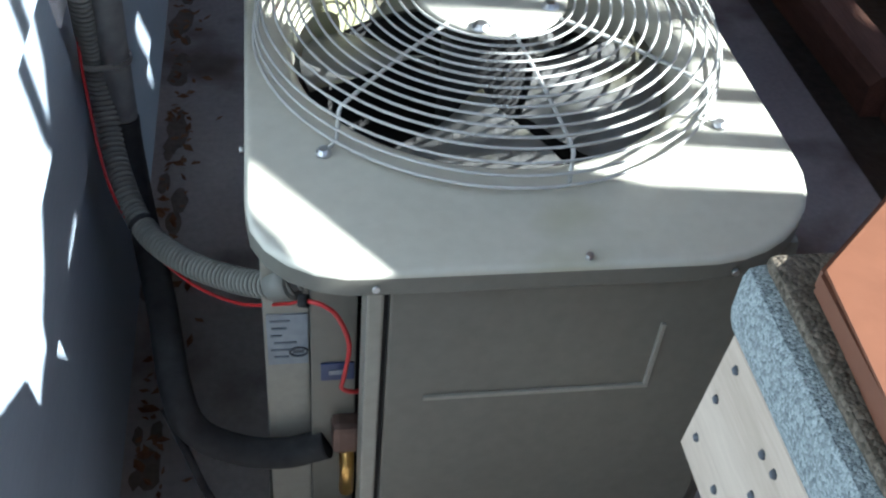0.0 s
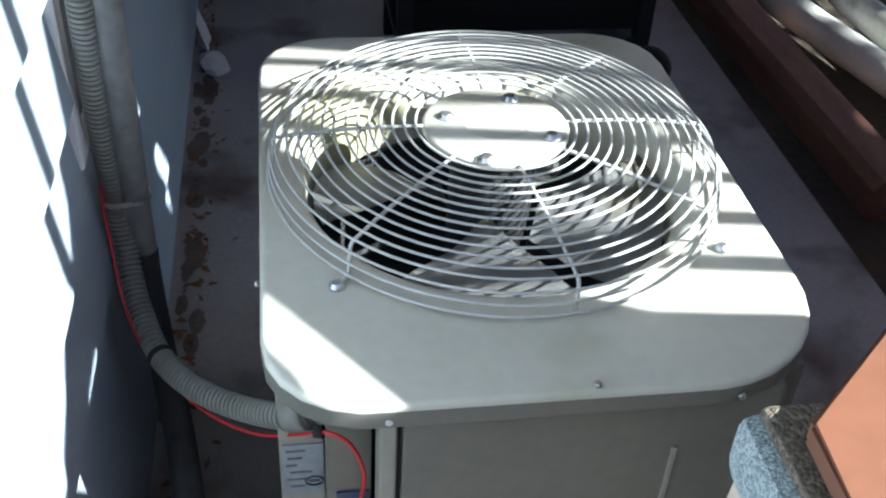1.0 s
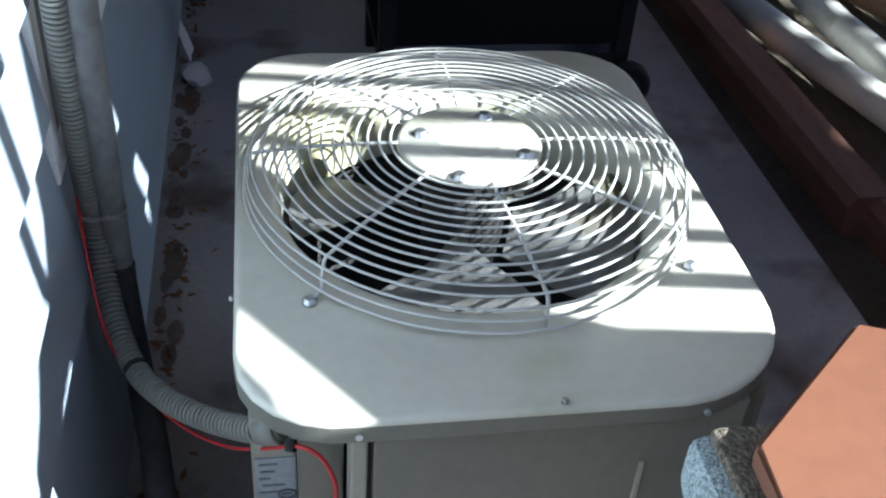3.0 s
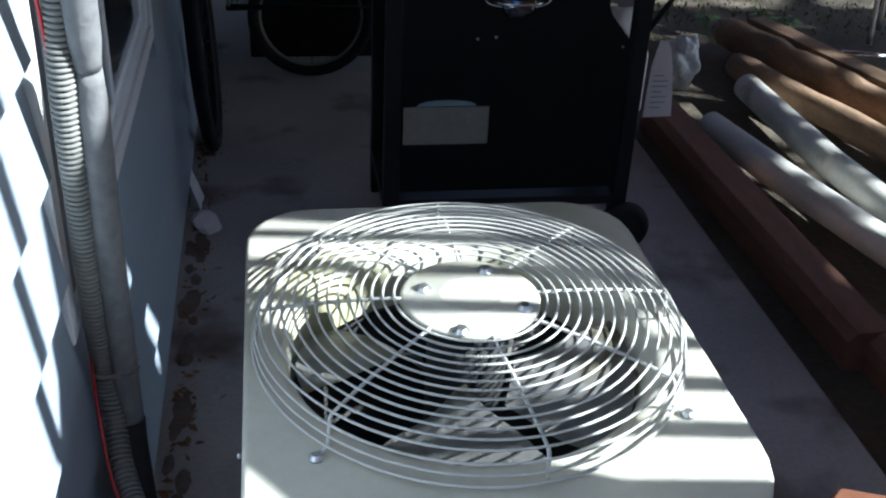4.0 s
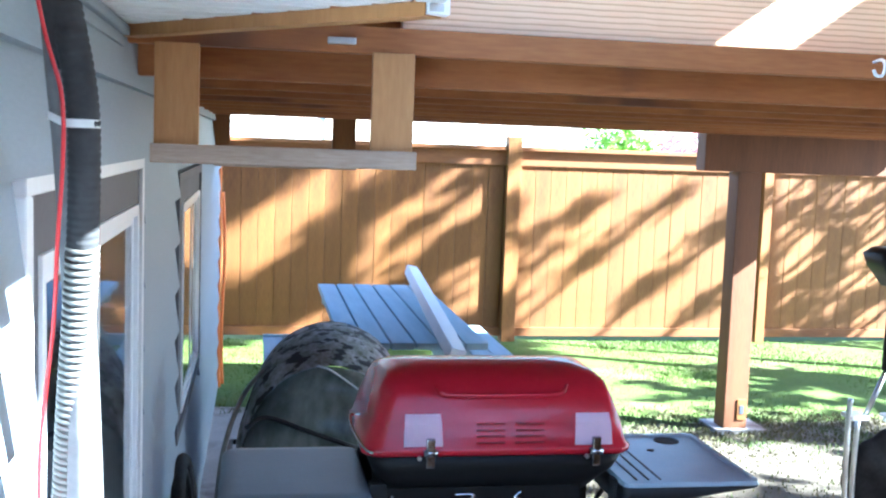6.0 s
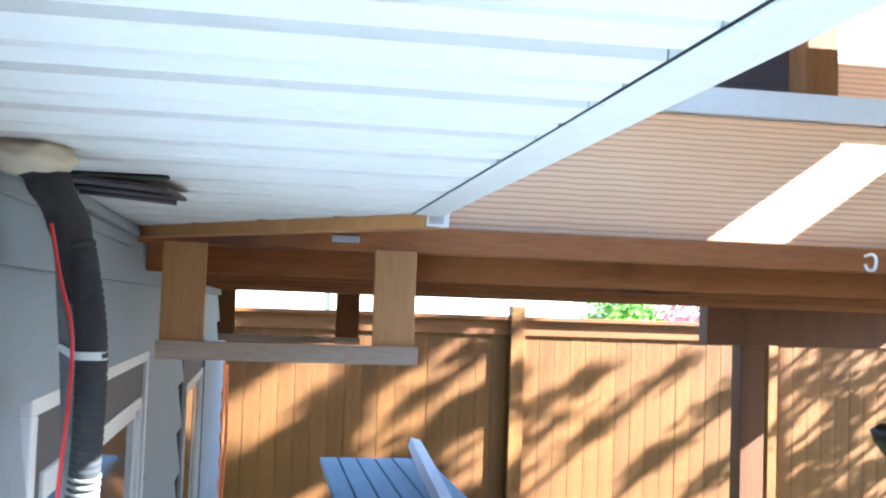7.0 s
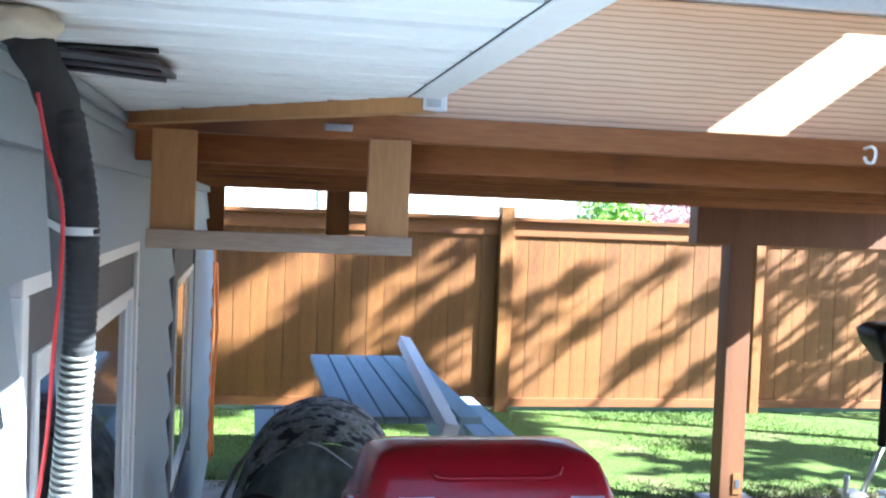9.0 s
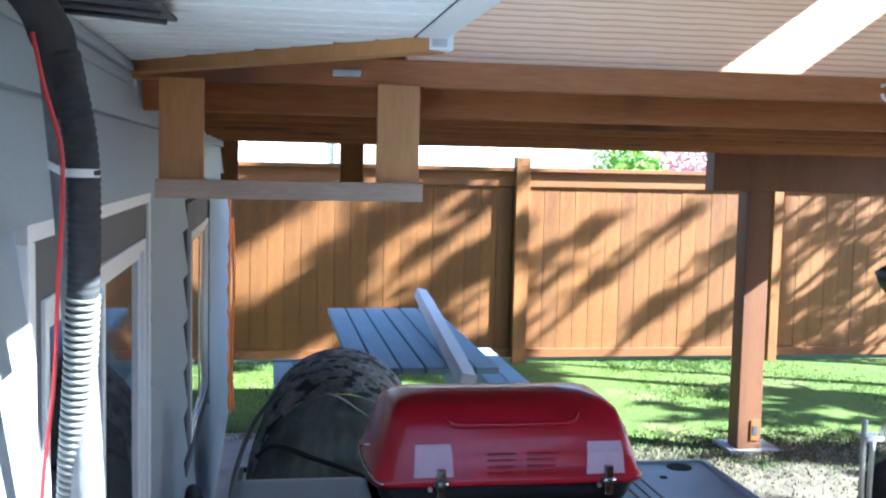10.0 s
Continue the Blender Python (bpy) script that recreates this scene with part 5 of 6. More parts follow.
tube(bm, [lean_pt(math.tau * k / 48, 0.345) for k in range(48)], 0.024, 12, closed=True)
part("tyre", bm, RUBBER, lw)
bm = B()
tube(bm, [lean_pt(math.tau * k / 48, 0.312) for k in range(48)], 0.012, 8, closed=True)
part("rim", bm, BLACK_ENAMEL, lw)
bm = B()
for k in range(0, 48, 2):
    tube(bm, [lean_pt(0, 0.0), lean_pt(math.tau * k / 48, 0.31)], 0.0015, 4)
part("spokes", bm, BLACK_ENAMEL, lw)

table = thing("picnic_table", (0.87, 6.67, 0.0), "blue-grey painted wooden picnic table with benches", "table")
TX0, TX1, TY0, TY1, TZ = 0.45, 1.27, 5.50, 7.86, 0.75
n = 6
for i in range(n):
    w = (TX1 - TX0) / n
    bm = B()
    bx(bm, TX0 + w * i + 0.006, TX0 + w * (i + 1) - 0.006, TY0, TY1, TZ - 0.04, TZ, 0.005)
    part("top_board", bm, TABLE_PAINT, table)
for x0 in (0.05, 1.42):
    for k in range(2):
        bm = B()
        bx(bm, x0 + 0.14 * k, x0 + 0.14 * k + 0.13, TY0 + 0.05, TY1 - (0.62 if x0 < 1 else 0.1), 0.42, 0.455, 0.005)
        part("bench_board", bm, TABLE_PAINT, table)
for y in (TY0 + 0.35, TY1 - 0.35):
    bm = B()
    bx(bm, 0.05, 1.69, y, y + 0.04, 0.34, 0.42, 0.003)
    bx(bm, TX0 + 0.02, TX1 - 0.02, y + 0.045, y + 0.085, 0.64, 0.71, 0.003)
    part("cross_beam", bm, TABLE_PAINT, table)
    for a, b in ((0.30, 0.62), (1.42, 1.10)):
        bm = B()
        loft(bm, [[(a, y - 0.045, 0), (a + 0.09, y - 0.045, 0), (a + 0.09, y - 0.005, 0), (a, y - 0.005, 0)], [(b, y - 0.045, 0.71), (b + 0.09, y - 0.045, 0.71), (b + 0.09, y - 0.005, 0.71), (b, y - 0.005, 0.71)]], smooth=False)
        part("leg", bm, TABLE_PAINT, table)
bm = B()
P_, Q_ = Vector((1.125, 7.6, 0.895)), Vector((1.0, 5.02, 0.775))
rings = []
for k in range(7):
    c = P_.lerp(Q_, k / 6)
    rings.append([c + Vector(v) for v in ((-0.048, 0, -0.028), (0.030, 0, -0.040), (0.048, 0, 0.026), (-0.030, 0, 0.042))])
loft(bm, rings, smooth=False)
bmesh.ops.bevel(bm, geom=[e for e in bm.edges if abs((e.verts[0].co - e.verts[1].co).y) > 0.2], offset=0.006, segments=2, affect="EDGES")
tagged(solid("pale_board", bm, POLE_WHITE), "pale grey squared board lying across the picnic table", "board")

# ---- timber edging, pipes and logs ----
edging = thing("timber_edging", (1.56, 2.0, -0.03), "red-brown landscape timbers laid along the patio edge", "timber")
for y0, y1, dx in ((0.4, 2.02, 0.055), (2.026, 3.62, 0.0)):
    bm = B()
    n_ = 14
    loft(bm, [[(x + dx + 0.028 * (2.0 - yy) + 0.004 * noise.noise((x * 9, yy * 3, z * 9)), yy, z) for x, z in ((1.475, -0.03), (1.468, 0.062), (1.492, 0.090), (1.592, 0.094), (1.618, 0.066), (1.612, -0.03))] for yy in [y0 + (y1 - y0) * k / n_ for k in range(n_ + 1)]], smooth=False)
    part("timber", bm, TIE_WOOD, edging)

for pts_, r, lab_ in (([(1.640, 3.455, 0.05), (1.740, 2.965, 0.05), (1.965, 2.05, 0.05)], 0.056, "dirty white plastic pipe on the ground"), ([(1.944, 3.83, 0.055), (1.950, 3.1, 0.056), (2.02, 2.30, 0.06)], 0.055, "dirty white plastic pipe lying beside another pipe")):
    bm = B()
    n_ = 20
    P = [Vector(q) for q in pts_]
    d = (P[-1] - P[0]).normalized()
    a = d.cross(Vector((0, 0, 1))).normalized()
    b = d.cross(a)
    rings = []
    for q, rr in ((P[0], r * 0.86), (P[0], r), (P[1], r), (P[2], r), (P[2], r * 0.86)):
        rings.append([q + rr * (a * math.cos(math.tau * k / n_) + b * math.sin(math.tau * k / n_)) for k in range(n_)])
    loft(bm, [[p for p in rings[0]]] + rings[1:], cap=False)
    tagged(solid("plastic_pipe", bm, PVC), lab_, "pipe", "pipes on the ground")
rnd = random.Random(8)
for x0, y0, x1, y1, r, z in ((2.00, 4.10, 2.40, 2.75, 0.060, 0.045), (2.12, 4.50, 2.46, 3.34, 0.072, 0.065), (2.43, 4.28, 2.80, 3.10, 0.052, 0.045), (2.62, 3.5, 2.75, 2.3, 0.06, 0.05)):
    bm = B()
    pts_ = [(x0 + (x1 - x0) * k / 14 + rnd.gauss(0, 0.004), y0 + (y1 - y0) * k / 14, z + rnd.gauss(0, 0.003)) for k in range(15)]
    tube(bm, pts_, r, 16, rfun=lambda i: r * (1 + 0.05 * math.sin(i * 2.1 + x0 * 9) - (0.12 if i in (0, 14) else 0)))
    tagged(solid("log", bm, LOG), "weathered brown round timber on the soil", "log", "log pile")
for x0, y0, x1, y1, w, h, z in ((2.27, 4.52, 2.60, 3.36, 0.05, 0.05, 0.10), (2.36, 4.40, 2.72, 3.30, 0.045, 0.04, 0.055)):
    bm = B()
    d = (Vector((x1, y1, 0)) - Vector((x0, y0, 0))).normalized()
    q = Vector((-d.y, d.x, 0)) * w
    n_ = 8
    rings = []
    for k in range(n_ + 1):
        c = Vector((x0, y0, z)).lerp(Vector((x1, y1, z)), k / n_) + q * 0.06 * math.sin(k * 1.3)
        rings.append([c - q - Vector((0, 0, h / 2)), c + q - Vector((0, 0, h / 2)), c + q + Vector((0, 0, h / 2)), c - q + Vector((0, 0, h / 2))])
    loft(bm, rings, smooth=False)
    tagged(solid("plank", bm, LOG), "weathered brown squared plank lying on the logs", "plank", "log pile")

# ---- folding push cart at the edge of the yard ----
bike = thing("push_cart", (2.95, 4.4, 0.0), "old chrome-framed push cart with a black bag and padded handle", "push cart")


def tubes(name, pts_, r, material, label=""):
    bm = B()
    tube(bm, spline(pts_, 5) if len(pts_) > 2 else pts_, r, 10)
    return part(name, bm, material, bike, label)


CY = 4.4
for pts_ in ([(2.80, CY, 0.03), (2.785, CY, 0.30), (2.78, CY, 0.60), (2.785, CY, 0.70)], [(2.86, CY + 0.05, 0.08), (2.855, CY + 0.05, 0.35), (2.86, CY + 0.05, 0.58)], [(3.06, CY, 0.59), (2.98, CY, 1.10), (2.97, CY, 1.24)], [(2.86, CY, 0.60), (2.96, CY, 0.84)],
             [(2.97, CY, 0.60), (3.14, CY + 0.05, 0.55), (3.24, CY + 0.1, 0.42), (3.30, CY + 0.1, 0.28)], [(2.84, CY - 0.03, 0.12), (3.02, CY - 0.03, 0.15), (3.40, CY - 0.03, 0.20)], [(2.99, CY - 0.03, 0.14), (2.98, CY - 0.03, 0.02)]):
    tubes("frame_tube", pts_, 0.013, STEEL, "worn chrome tube")
for pts_ in ([(2.60, CY - 0.12, 0.03), (2.85, CY - 0.18, 0.03)], [(2.85, CY - 0.18, 0.03), (3.5, CY - 0.55, 0.03)]):
    tubes("base_rail", pts_, 0.014, CHROME, "chrome rail lying on the ground")
bm = B()
bx(bm, 2.78, 2.87, CY - 0.03, CY + 0.07, 0.60, 0.622, 0.006)
part("bracket", bm, TIE, bike, "white plastic bracket")
bm = B()
bx(bm, 2.98, 3.10, CY - 0.03, CY + 0.07, 0.60, 0.615, 0.006)
part("bracket", bm, TIE, bike)
tubes("black_post", [(2.955, CY, 0.84), (2.965, CY, 1.27)], 0.022, BLACK_ENAMEL)
bm = B()
loft(bm, [rounded(2.92, 3.04, CY - 0.06, CY + 0.06, 0.03, 1.24), rounded(2.86, 3.40, CY - 0.11, CY + 0.11, 0.05, 1.33), rounded(2.84, 3.44, CY - 0.12, CY + 0.12, 0.05, 1.39), rounded(2.88, 3.42, CY - 0.10, CY + 0.10, 0.05, 1.42)])
part("padded_handle", bm, BLACK_PLASTIC, bike, "black padded handle")
bm = B()
r = bmesh.ops.create_icosphere(bm, subdivisions=4, radius=0.25)
for v in r["verts"]:
    v.co *= 1 + 0.22 * noise.noise(v.co * 7) + 0.04 * noise.noise(v.co * 30)
    v.co = Vector((v.co.x * 0.95, v.co.y * 0.45, v.co.z * 0.86)) + Vector((3.10, CY + 0.12, 0.30))
for f in bm.faces:
    f.smooth = True
part("cloth_bag", bm, RUBBER, bike, "black cloth bag")

# ---- cords, hook, hardware, litter ----
bm = B()
tube(bm, spline([(-0.262, 7.30, 1.75), (-0.255, 7.33, 1.2), (-0.262, 7.32, 0.6), (-0.25, 7.33, 0.08)], 8), 0.012, 8)
tube(bm, spline([(-0.24, 7.36, 1.45), (-0.225, 7.36, 1.0), (-0.24, 7.36, 0.5), (-0.23, 7.36, 0.1)], 8), 0.012, 8)
tagged(solid("extension_cord", bm, ORANGE_CORD), "orange extension cord hanging at the house corner", "cord")
box_ = thing("outlet_box", (-0.28, 7.34, 1.25), "pale weatherproof outlet box at the house corner", "outlet")
bm = B()
bx(bm, -0.315, -0.262, 7.295, 7.345, 1.27, 1.50, 0.008)
part("cover", bm, WHITE_PAPER, box_)
bm = B()
bx(bm, -0.312, -0.265, 7.30, 7.345, 1.20, 1.268, 0.006)
part("plug", bm, BLACK_PLASTIC, box_, "black plug under the cover")
bm = B()
tube(bm, spline([(1.37, 2.118, 2.048), (1.365, 2.08, 2.05), (1.362, 2.06, 2.038), (1.355, 2.055, 2.015), (1.34, 2.055, 2.013), (1.332, 2.055, 2.025)], 6), 0.0038, 8)
tagged(solid("hook", bm, TIE), "white metal cup hook in the beam", "hook")
bm = B()
bx(bm, 0.139, 0.197, 2.10, 2.119, 2.026, 2.040, 0.002)
part("bracket", bm, STEEL, deck, "galvanised bracket")
STAIN = surf("rusty_dirt", (0.135, 0.110, 0.092), (0.25, 0.215, 0.19), 14.0, 0.95, 0.4, fine=90)
rnd = random.Random(33)
bm = B()
for k in range(40):
    y = rnd.uniform(1.65, 2.9) if k < 32 else rnd.uniform(0.9, 1.6)
    x = WALL_X + 0.018 + abs(rnd.gauss(0, 0.028))
    r0 = rnd.uniform(0.008, 0.034)
    m_ = 11
    ph = rnd.uniform(0, 9)
    ring = [(x + 0.75 * r0 * (1 + 0.45 * noise.noise((ph, 1.7 * math.cos(math.tau * j / m_), 1.7 * math.sin(math.tau * j / m_)))) * math.cos(math.tau * j / m_),
             y + 1.7 * r0 * (1 + 0.45 * noise.noise((ph + 4, 1.7 * math.cos(math.tau * j / m_), 1.7 * math.sin(math.tau * j / m_)))) * math.sin(math.tau * j / m_)) for j in range(m_)]
    zt = 0.0016 + 0.00004 * k
    top = bm.verts.new((x, y, zt + 0.0008))
    vs_ = [bm.verts.new((px, py, zt)) for px, py in ring]
    for j in range(m_):
        bm.faces.new((vs_[j], vs_[(j + 1) % m_], top))
tagged(solid("dirt", bm, STAIN), "rusty brown dirt on the concrete along the wall", "dirt", "", "stuff")
rnd = random.Random(21)
LITTER = surf("dead_leaf", (0.16, 0.07, 0.03), (0.30, 0.17, 0.09), 10.0, 0.8, 0.2, rand=0.3)
vs, fs = [], []
for _ in range(260):
    y = rnd.uniform(0.9, 4.0)
    x = WALL_X + 0.02 + abs(rnd.gauss(0, 0.035))
    a, s = rnd.uniform(0, math.tau), rnd.uniform(0.006, 0.018)
    k = len(vs)
    dx, dy = math.cos(a) * s, math.sin(a) * s
    z = 0.003 + rnd.random() * 0.008
    vs += [(x - dx, y - dy, z), (x + dy * 0.5, y - dx * 0.5, z + 0.005), (x + dx, y + dy, z + rnd.random() * 0.012), (x - dy * 0.5, y + dx * 0.5, z + 0.002)]
    fs.append((k, k + 1, k + 2, k + 3))
me = bpy.data.meshes.new("leaf_litter")
me.from_pydata(vs, [], fs)
me.materials.append(LITTER)
tagged(new("leaf_litter", me), "dead brown leaves along the foot of the wall", "leaf litter", "", "stuff")
bm = B()
r = bmesh.ops.create_icosphere(bm, subdivisions=2, radius=0.045)
for v in r["verts"]:
    v.co *= 1 + 0.5 * noise.noise(v.co * 22)
    v.co.z = v.co.z * 0.8
    v.co += Vector((-0.205, 2.86, 0.03))
    v.co.z = max(0.001, v.co.z)
tagged(solid("crumpled_paper", bm, WHITE_PAPER), "crumpled white paper on the patio by the wall", "paper")

bm = B()
loft(bm, [[(-0.262, 3.02, 0.005), (-0.225, 2.98, 0.005), (-0.22, 3.08, 0.005), (-0.258, 3.12, 0.005)], [(-0.262, 3.03, 0.09), (-0.245, 2.99, 0.06), (-0.238, 3.06, 0.075), (-0.258, 3.10, 0.10)]], smooth=False)
tagged(solid("torn_card", bm, WHITE_PAPER), "torn white card standing against the wall", "paper")

WEED = surf("weed_leaf", (0.10, 0.24, 0.02), (0.18, 0.36, 0.04), 5.0, 0.5, 0.05)


def weed(x, y, h, seed, n):
    rnd = random.Random(seed)
    ob = thing("weed", (x, y, -0.03), "small bright green weed growing in the bare soil", "plant", "weeds in the yard")
    for k in range(n):
        a, r = rnd.uniform(0, math.tau), rnd.uniform(0.02, 0.07)
        z = h * rnd.uniform(0.4, 1.0)
        tip = Vector((x + r * math.cos(a), y + r * math.sin(a), z))
        bm = B()
        tube(bm, spline([(x, y, -0.03), ((x + tip.x) / 2, (y + tip.y) / 2, z * 0.7), tip], 4), 0.002, 5)
        out, side_ = Vector((math.cos(a), math.sin(a), -0.25)), Vector((-math.sin(a), math.cos(a), 0.1))
        ring = [tip - out * 0.012, tip + side_ * 0.016 + out * 0.012, tip + out * 0.045, tip - side_ * 0.016 + out * 0.012]
        vs_ = [bm.verts.new(q) for q in ring]
        bm.faces.new(vs_)
        part("leaf", bm, WEED, ob)
    return ob


weed(2.40, 4.72, 0.13, 31, 12)
weed(2.46, 4.62, 0.10, 32, 9)
weed(2.15, 4.80, 0.06, 33, 8)

# ---- unseen wall behind the patio and unseen slatted screen, added for shade ----
# unseen wall added to cut skylight from behind the patio
bm = B()
bx(bm, -0.6, 5.2, -1.35, -1.25, -0.1, 2.4)
structure("shade_wall_south", bm, CEDAR_X, "unseen wall added behind the patio to cut the skylight", "wall")
# unseen screen, every panel and slat outlined to cast the sun patches
SCREEN_Y = 0.35
screen = thing("shade_screen", (2.6, SCREEN_Y, 0.0), "unseen slatted screen shaped to cast the sun patches", "screen")


def flat(name, pts, y0=0.0, y1=0.03):
    bm = B()
    loft(bm, [[(x, SCREEN_Y + y0, z) for x, z in pts], [(x, SCREEN_Y + y1, z) for x, z in pts]], smooth=False)
    part(name, bm, CEDAR, screen)


flat("brace", [(1.15, 1.47), (1.68, 1.47), (1.72, 1.74), (2.86, 3.05), (2.70, 3.6), (2.40, 3.6), (1.57, 2.10), (1.49, 1.82)])
flat("lower_panel", [(1.15, 0.0), (5.6, 0.0), (5.6, 1.575), (2.175, 1.575), (2.165, 1.515), (1.685, 1.655), (1.68, 1.465), (1.15, 1.465)])
flat("diagonal_rail", [(0.68, 1.20), (0.90, 1.35), (1.05, 1.475), (1.17, 1.592), (1.46, 1.806), (1.94, 2.155), (1.99, 2.56), (1.943, 2.515), (1.748, 2.291), (1.488, 2.05), (1.203, 1.742), (0.993, 1.536), (0.83, 1.394)], 0.044, 0.052)
flat("low_panel", [(0.60, 0.0), (1.146, 0.0), (1.146, 1.42), (1.0, 1.40), (0.83, 1.37), (0.62, 1.20)])
flat("upper_panel", [(2.16, 1.58), (5.6, 1.58), (5.6, 2.66), (3.135, 2.66)])
flat("upper_panel", [(3.14, 2.664), (3.50, 2.664), (3.50, 2.985), (3.42, 2.985), (3.58, 3.18), (2.83, 3.18), (2.87, 3.05), (3.28, 2.82)])
flat("upper_panel", [(3.504, 2.664), (5.6, 2.664), (5.6, 3.18), (3.88, 3.18), (3.70, 2.985), (3.504, 2.985)])
flat("upper_panel", [(2.825, 3.184), (5.6, 3.184), (5.6, 3.6), (2.71, 3.6)])
flat("end_post", [(1.33, 1.87), (1.36, 1.87), (1.36, 3.4), (1.33, 3.4)])
for k in range(6):
    # each slat drops towards the yard
    def slat_z(x):
        return 1.682 + 0.263 * k - 0.346 * (x - 2.30)
    x0 = x1 = 2.0
    for _ in range(30):
        x0 = 0.5 * x0 + 0.5 * (1.66 + max(0, slat_z(x0) - 1.74) * 0.87)
        x1 = 0.6 * x1 + 0.4 * (2.22 + (slat_z(x1) - 1.6) * 0.9)
    flat("slat", [(x0, slat_z(x0) - 0.043), (x1, slat_z(x1) - 0.043), (x1, slat_z(x1) + 0.043), (x0, slat_z(x0) + 0.043)], 0.034, 0.040)


# unseen landing over the yard side, added for shade; slot lights the rim
landing = thing("shade_landing", (3.4, 1.3, 2.7), "unseen boarded landing added to shade the patio", "deck", "", "structure")
for k in range(10):
    y = 0.60 + 0.15 * k
    west = 0.75 if y > 1.45 else 0.95
    runs = ((west, 5.2),) if not 1.72 < y < 1.90 else ((west, 1.88), (2.11, 5.2))
    for x0, x1 in runs:
        bm = B()
        bx(bm, x0, x1, y, y + 0.148, 2.70, 2.735, 0.003)
        part("landing_board", bm, CEDAR_X, landing)
for x0 in (3.12, 5.1):
    bm = B()
    bx(bm, x0, x0 + 0.09, 0.62, 0.71, 0.0, 2.70, 0.004)
    part("landing_post", bm, CEDAR, landing)
bm = B()
bx(bm, 1.75, 5.2, 2.06, 2.10, 2.56, 2.70, 0.003)
part("landing_beam", bm, CEDAR_X, landing)


def tree(base, height, spread, seed, n, low):
    rnd = random.Random(seed)
    x, y, z = base
    ob = thing("tree", base, "unseen leafy tree placed to dapple the yard with shade", "tree", "trees at the side")
    bm = B()
    tube(bm, spline([(x, y, z), (x + 0.1, y, height * 0.3), (x, y + 0.1, height * 0.6), (x, y, height * 0.9)], 5), 0.2, 10, rfun=lambda i: 0.22 - 0.012 * i)
    tips = []
    for k in range(9):
        a = rnd.uniform(0, math.tau)
        h = height * rnd.uniform(low, 0.85)
        tip = Vector((x + spread * 0.7 * math.cos(a), y + spread * 0.7 * math.sin(a), h + 0.12 * height))
        tube(bm, spline([(x, y, h * 0.85), ((x + tip.x) / 2, (y + tip.y) / 2, h), tip], 4), 0.05, 7, rfun=lambda i: 0.075 - 0.007 * i)
        tips.append(tip)
    part("trunk", bm, BARK, ob)
    bm = B()
    for tip in tips + [Vector((x, y, height * 0.9))]:
        leaf_cloud(bm, rnd, tip, (spread * 0.5, spread * 0.55, height * 0.16), n, 0.16, 0.2)
    part("crown", bm, LEAF, ob)
    return ob


def layered_tree(x, y, height, seed, boughs, size):
    """An unseen shade tree with level boughs: (height, from y, to y, half thickness)."""
    rnd = random.Random(seed)
    ob = thing("tree", (x, y, -0.03), "unseen tree, its level boughs placed to streak the fence with shade", "tree", "trees at the side")
    bm = B()
    tube(bm, spline([(x, y, -0.03), (x + 0.05, y, height * 0.3), (x, y + 0.02, height * 0.6), (x, y, height)], 6), 0.1, 9, rfun=lambda i: 0.15 - 0.007 * i)
    for z, y0, y1, th in boughs:
        ym = (y0 + y1) / 2
        tube(bm, spline([(x, y, z - 0.2), (x + 0.1, (y + ym) / 2, z - 0.05), (x, y0 + 0.05, z)], 4), 0.02, 6)
        tube(bm, spline([(x, y, z - 0.2), (x + 0.1, (y + ym) / 2, z - 0.05), (x, y1 - 0.05, z)], 4), 0.02, 6)
    part("trunk", bm, BARK, ob)
    bm = B()
    for z, y0, y1, th in boughs:
        m = max(2, int((y1 - y0) / 0.3))
        for k in range(m):
            yc = y0 + (y1 - y0) * (k + 0.5) / m
            ln = (y1 - y0) / m * 0.8
            leaf_cloud(bm, rnd, (x + rnd.uniform(-0.12, 0.12), yc, z + rnd.gauss(0, 0.25) * th), (0.3, ln, th * rnd.uniform(0.7, 1.3)), int(24.0 * ln * th / (size * size)), size, 0.1)
    part("crown", bm, LEAF, ob)
    return ob


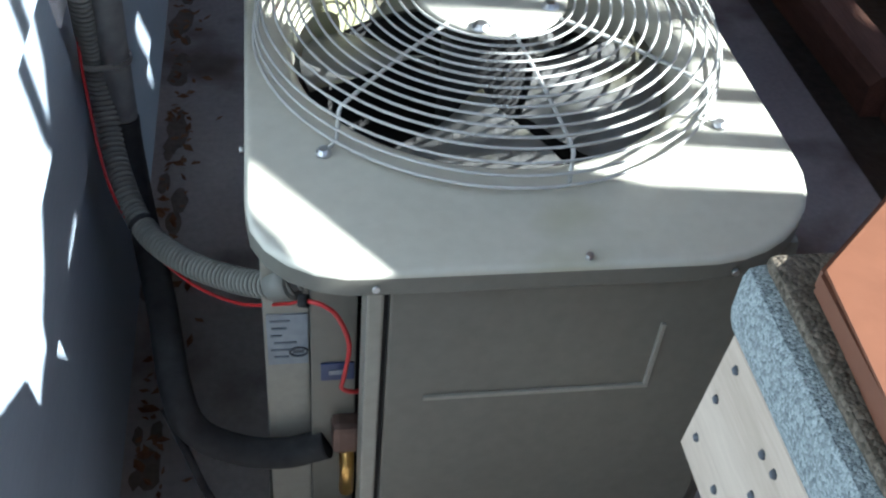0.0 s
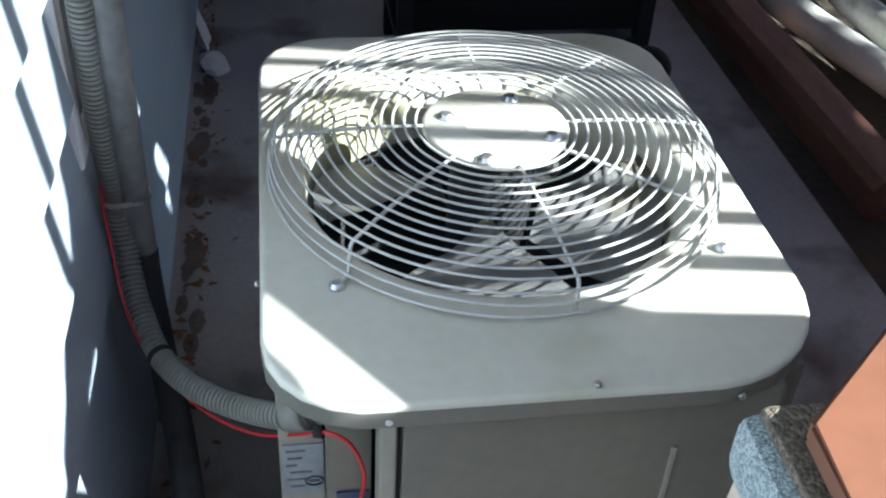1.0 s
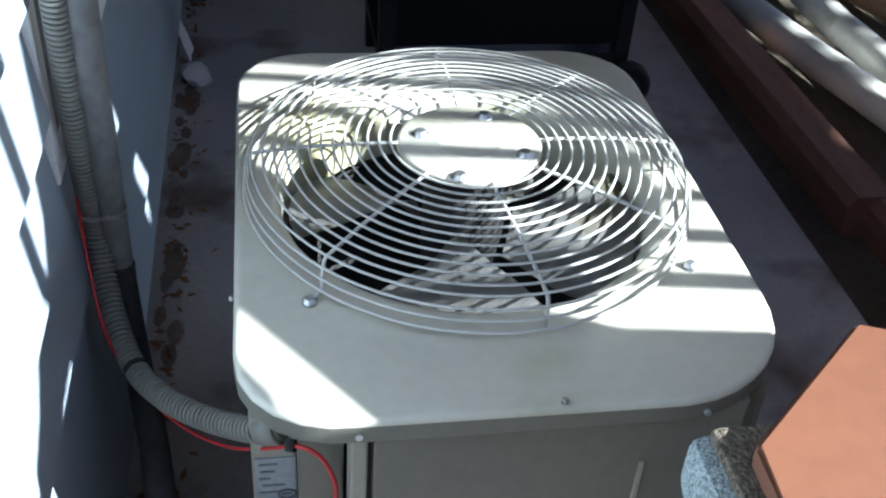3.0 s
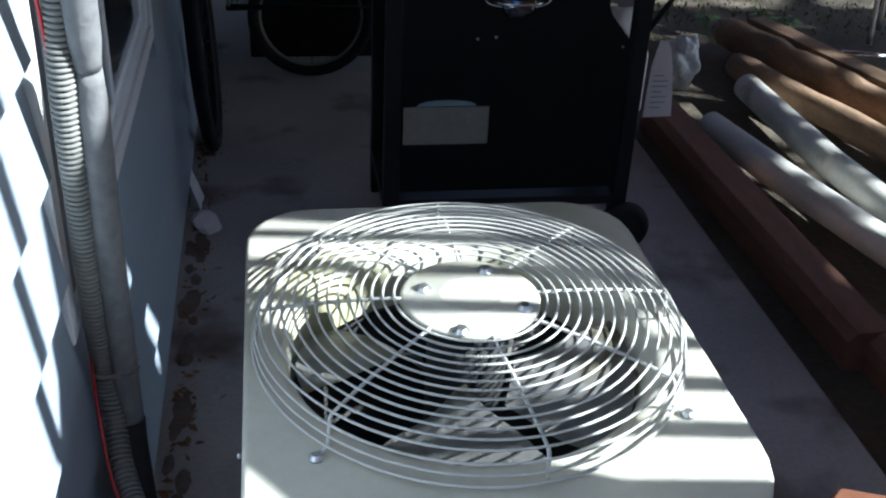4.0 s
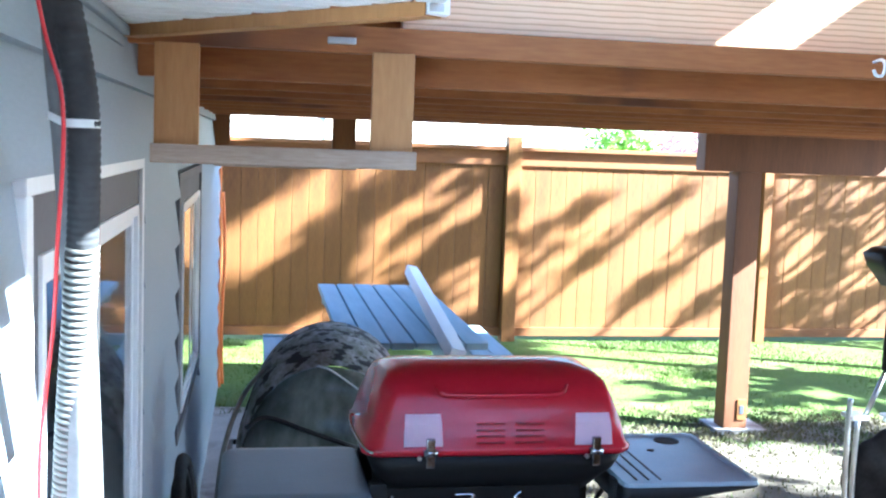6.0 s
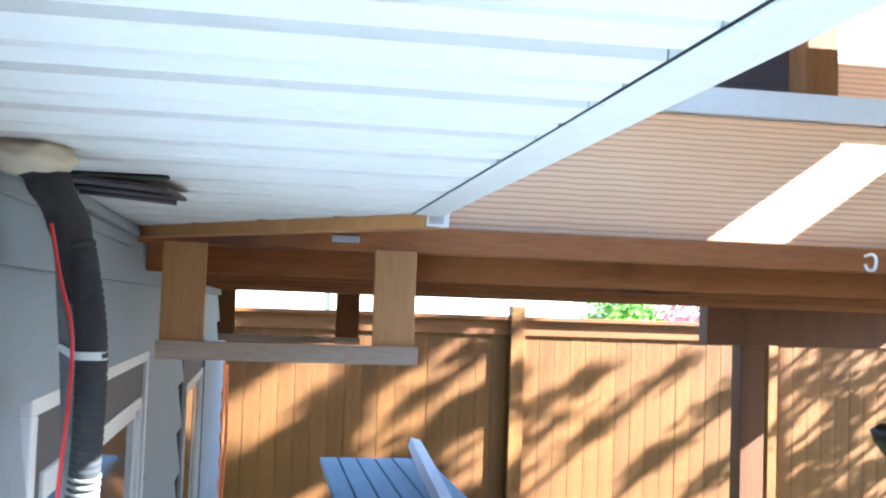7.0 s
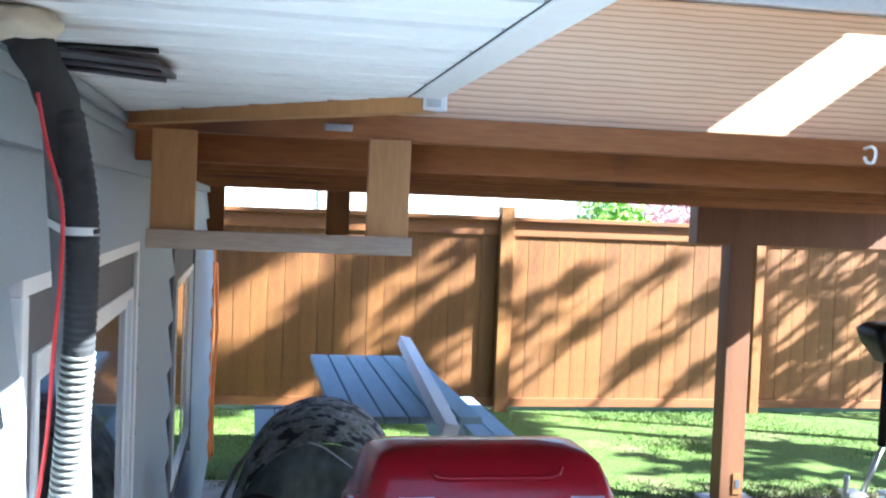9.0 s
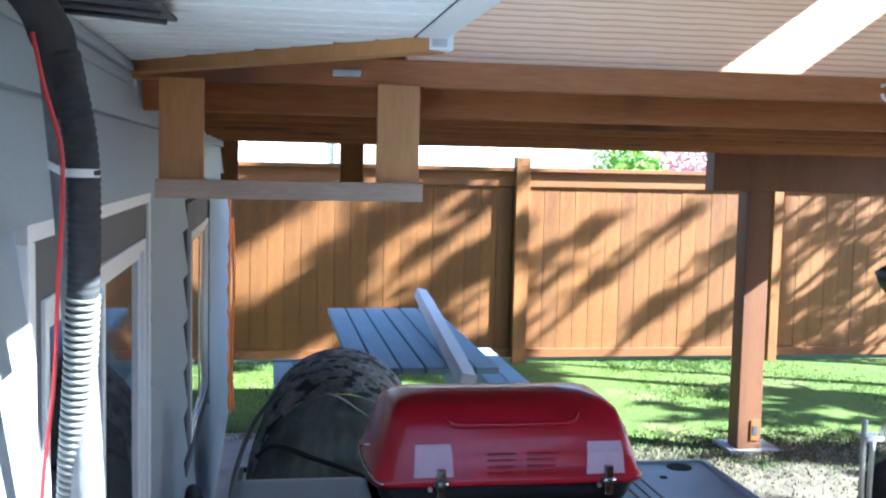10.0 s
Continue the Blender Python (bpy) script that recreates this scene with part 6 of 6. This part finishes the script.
# unseen trees, boughs set at heights that streak the fence with shade
layered_tree(9.5, 6.05, 8.6, 71, ((8.62, 5.2, 6.7, 0.16), (8.22, 5.2, 6.7, 0.27), (7.36, 5.2, 6.75, 0.27), (6.93, 6.15, 6.7, 0.06), (6.95, 5.3, 6.05, 0.24), (6.42, 5.3, 6.74, 0.22), (6.08, 5.3, 6.45, 0.26), (5.55, 5.3, 6.66, 0.26), (5.15, 5.5, 6.66, 0.2)), 0.075)
layered_tree(9.5, 6.66, 6.1, 72, ((6.02, 6.62, 7.0, 0.06), (5.78, 6.66, 6.9, 0.03), (5.42, 6.85, 7.4, 0.035), (4.70, 7.1, 7.7, 0.06), (4.15, 7.35, 7.75, 0.04)), 0.05)
rnd = random.Random(5)
layered_tree(9.5, 7.72, 5.0, 73, [(2.3 + 0.19 * k + rnd.uniform(-0.04, 0.04), 7.72 + rnd.uniform(0, 0.2), 8.3 + rnd.uniform(-0.2, 0.3), rnd.uniform(0.02, 0.05)) for k in range(14)], 0.05)
# unseen trees added to dapple the logs and the lawn
for k, (tx, ty, th, ts, tn, tl) in enumerate(((10.5, 0.9, 7.2, 1.5, 150, 0.35), (9.4, -0.6, 6.6, 1.1, 120, 0.35), (10.6, 4.5, 5.6, 1.2, 70, 0.5))):
    tree((tx, ty, -0.03), th, ts, 40 + k, tn, tl)

# ---- fence boards and siding courses ----
bm = B()
bx(bm, -0.074, 0.074, -0.009, 0.009, 0.0, 1.62, 0.003)
bmesh.ops.recalc_face_normals(bm, faces=bm.faces)
board_me = bpy.data.meshes.new("fence_board")
bm.to_mesh(board_me)
bm.free()
board_me.materials.append(CEDAR)
x = -2.95
rnd = random.Random(12)
while x < 9.0:
    if not any(a < x < b for a, b in ((2.29, 2.38), (4.82, 4.90))):
        piece("fence_board", board_me, fence, pose(x, FY + 0.012 + rnd.uniform(-0.002, 0.002), 0.10 + rnd.uniform(-0.004, 0.004)))
    x += 0.151
COURSE = 0.152
z = 0.10
while z < 1.98:
    for a, b in spans(-3.0, 7.29, z, z + COURSE):
        if b - a < 0.05:
            continue
        bm = B()
        h = COURSE + 0.012
        X = WALL_X
        loft(bm, [[(X - 0.018, a, z), (X + 0.016, a, z), (X - 0.006, a, z + h), (X - 0.018, a, z + h)], [(X - 0.018, b, z), (X + 0.016, b, z), (X - 0.006, b, z + h), (X - 0.018, b, z + h)]], smooth=False)
        part("siding_board", bm, SIDING, house_wall)
    z += COURSE
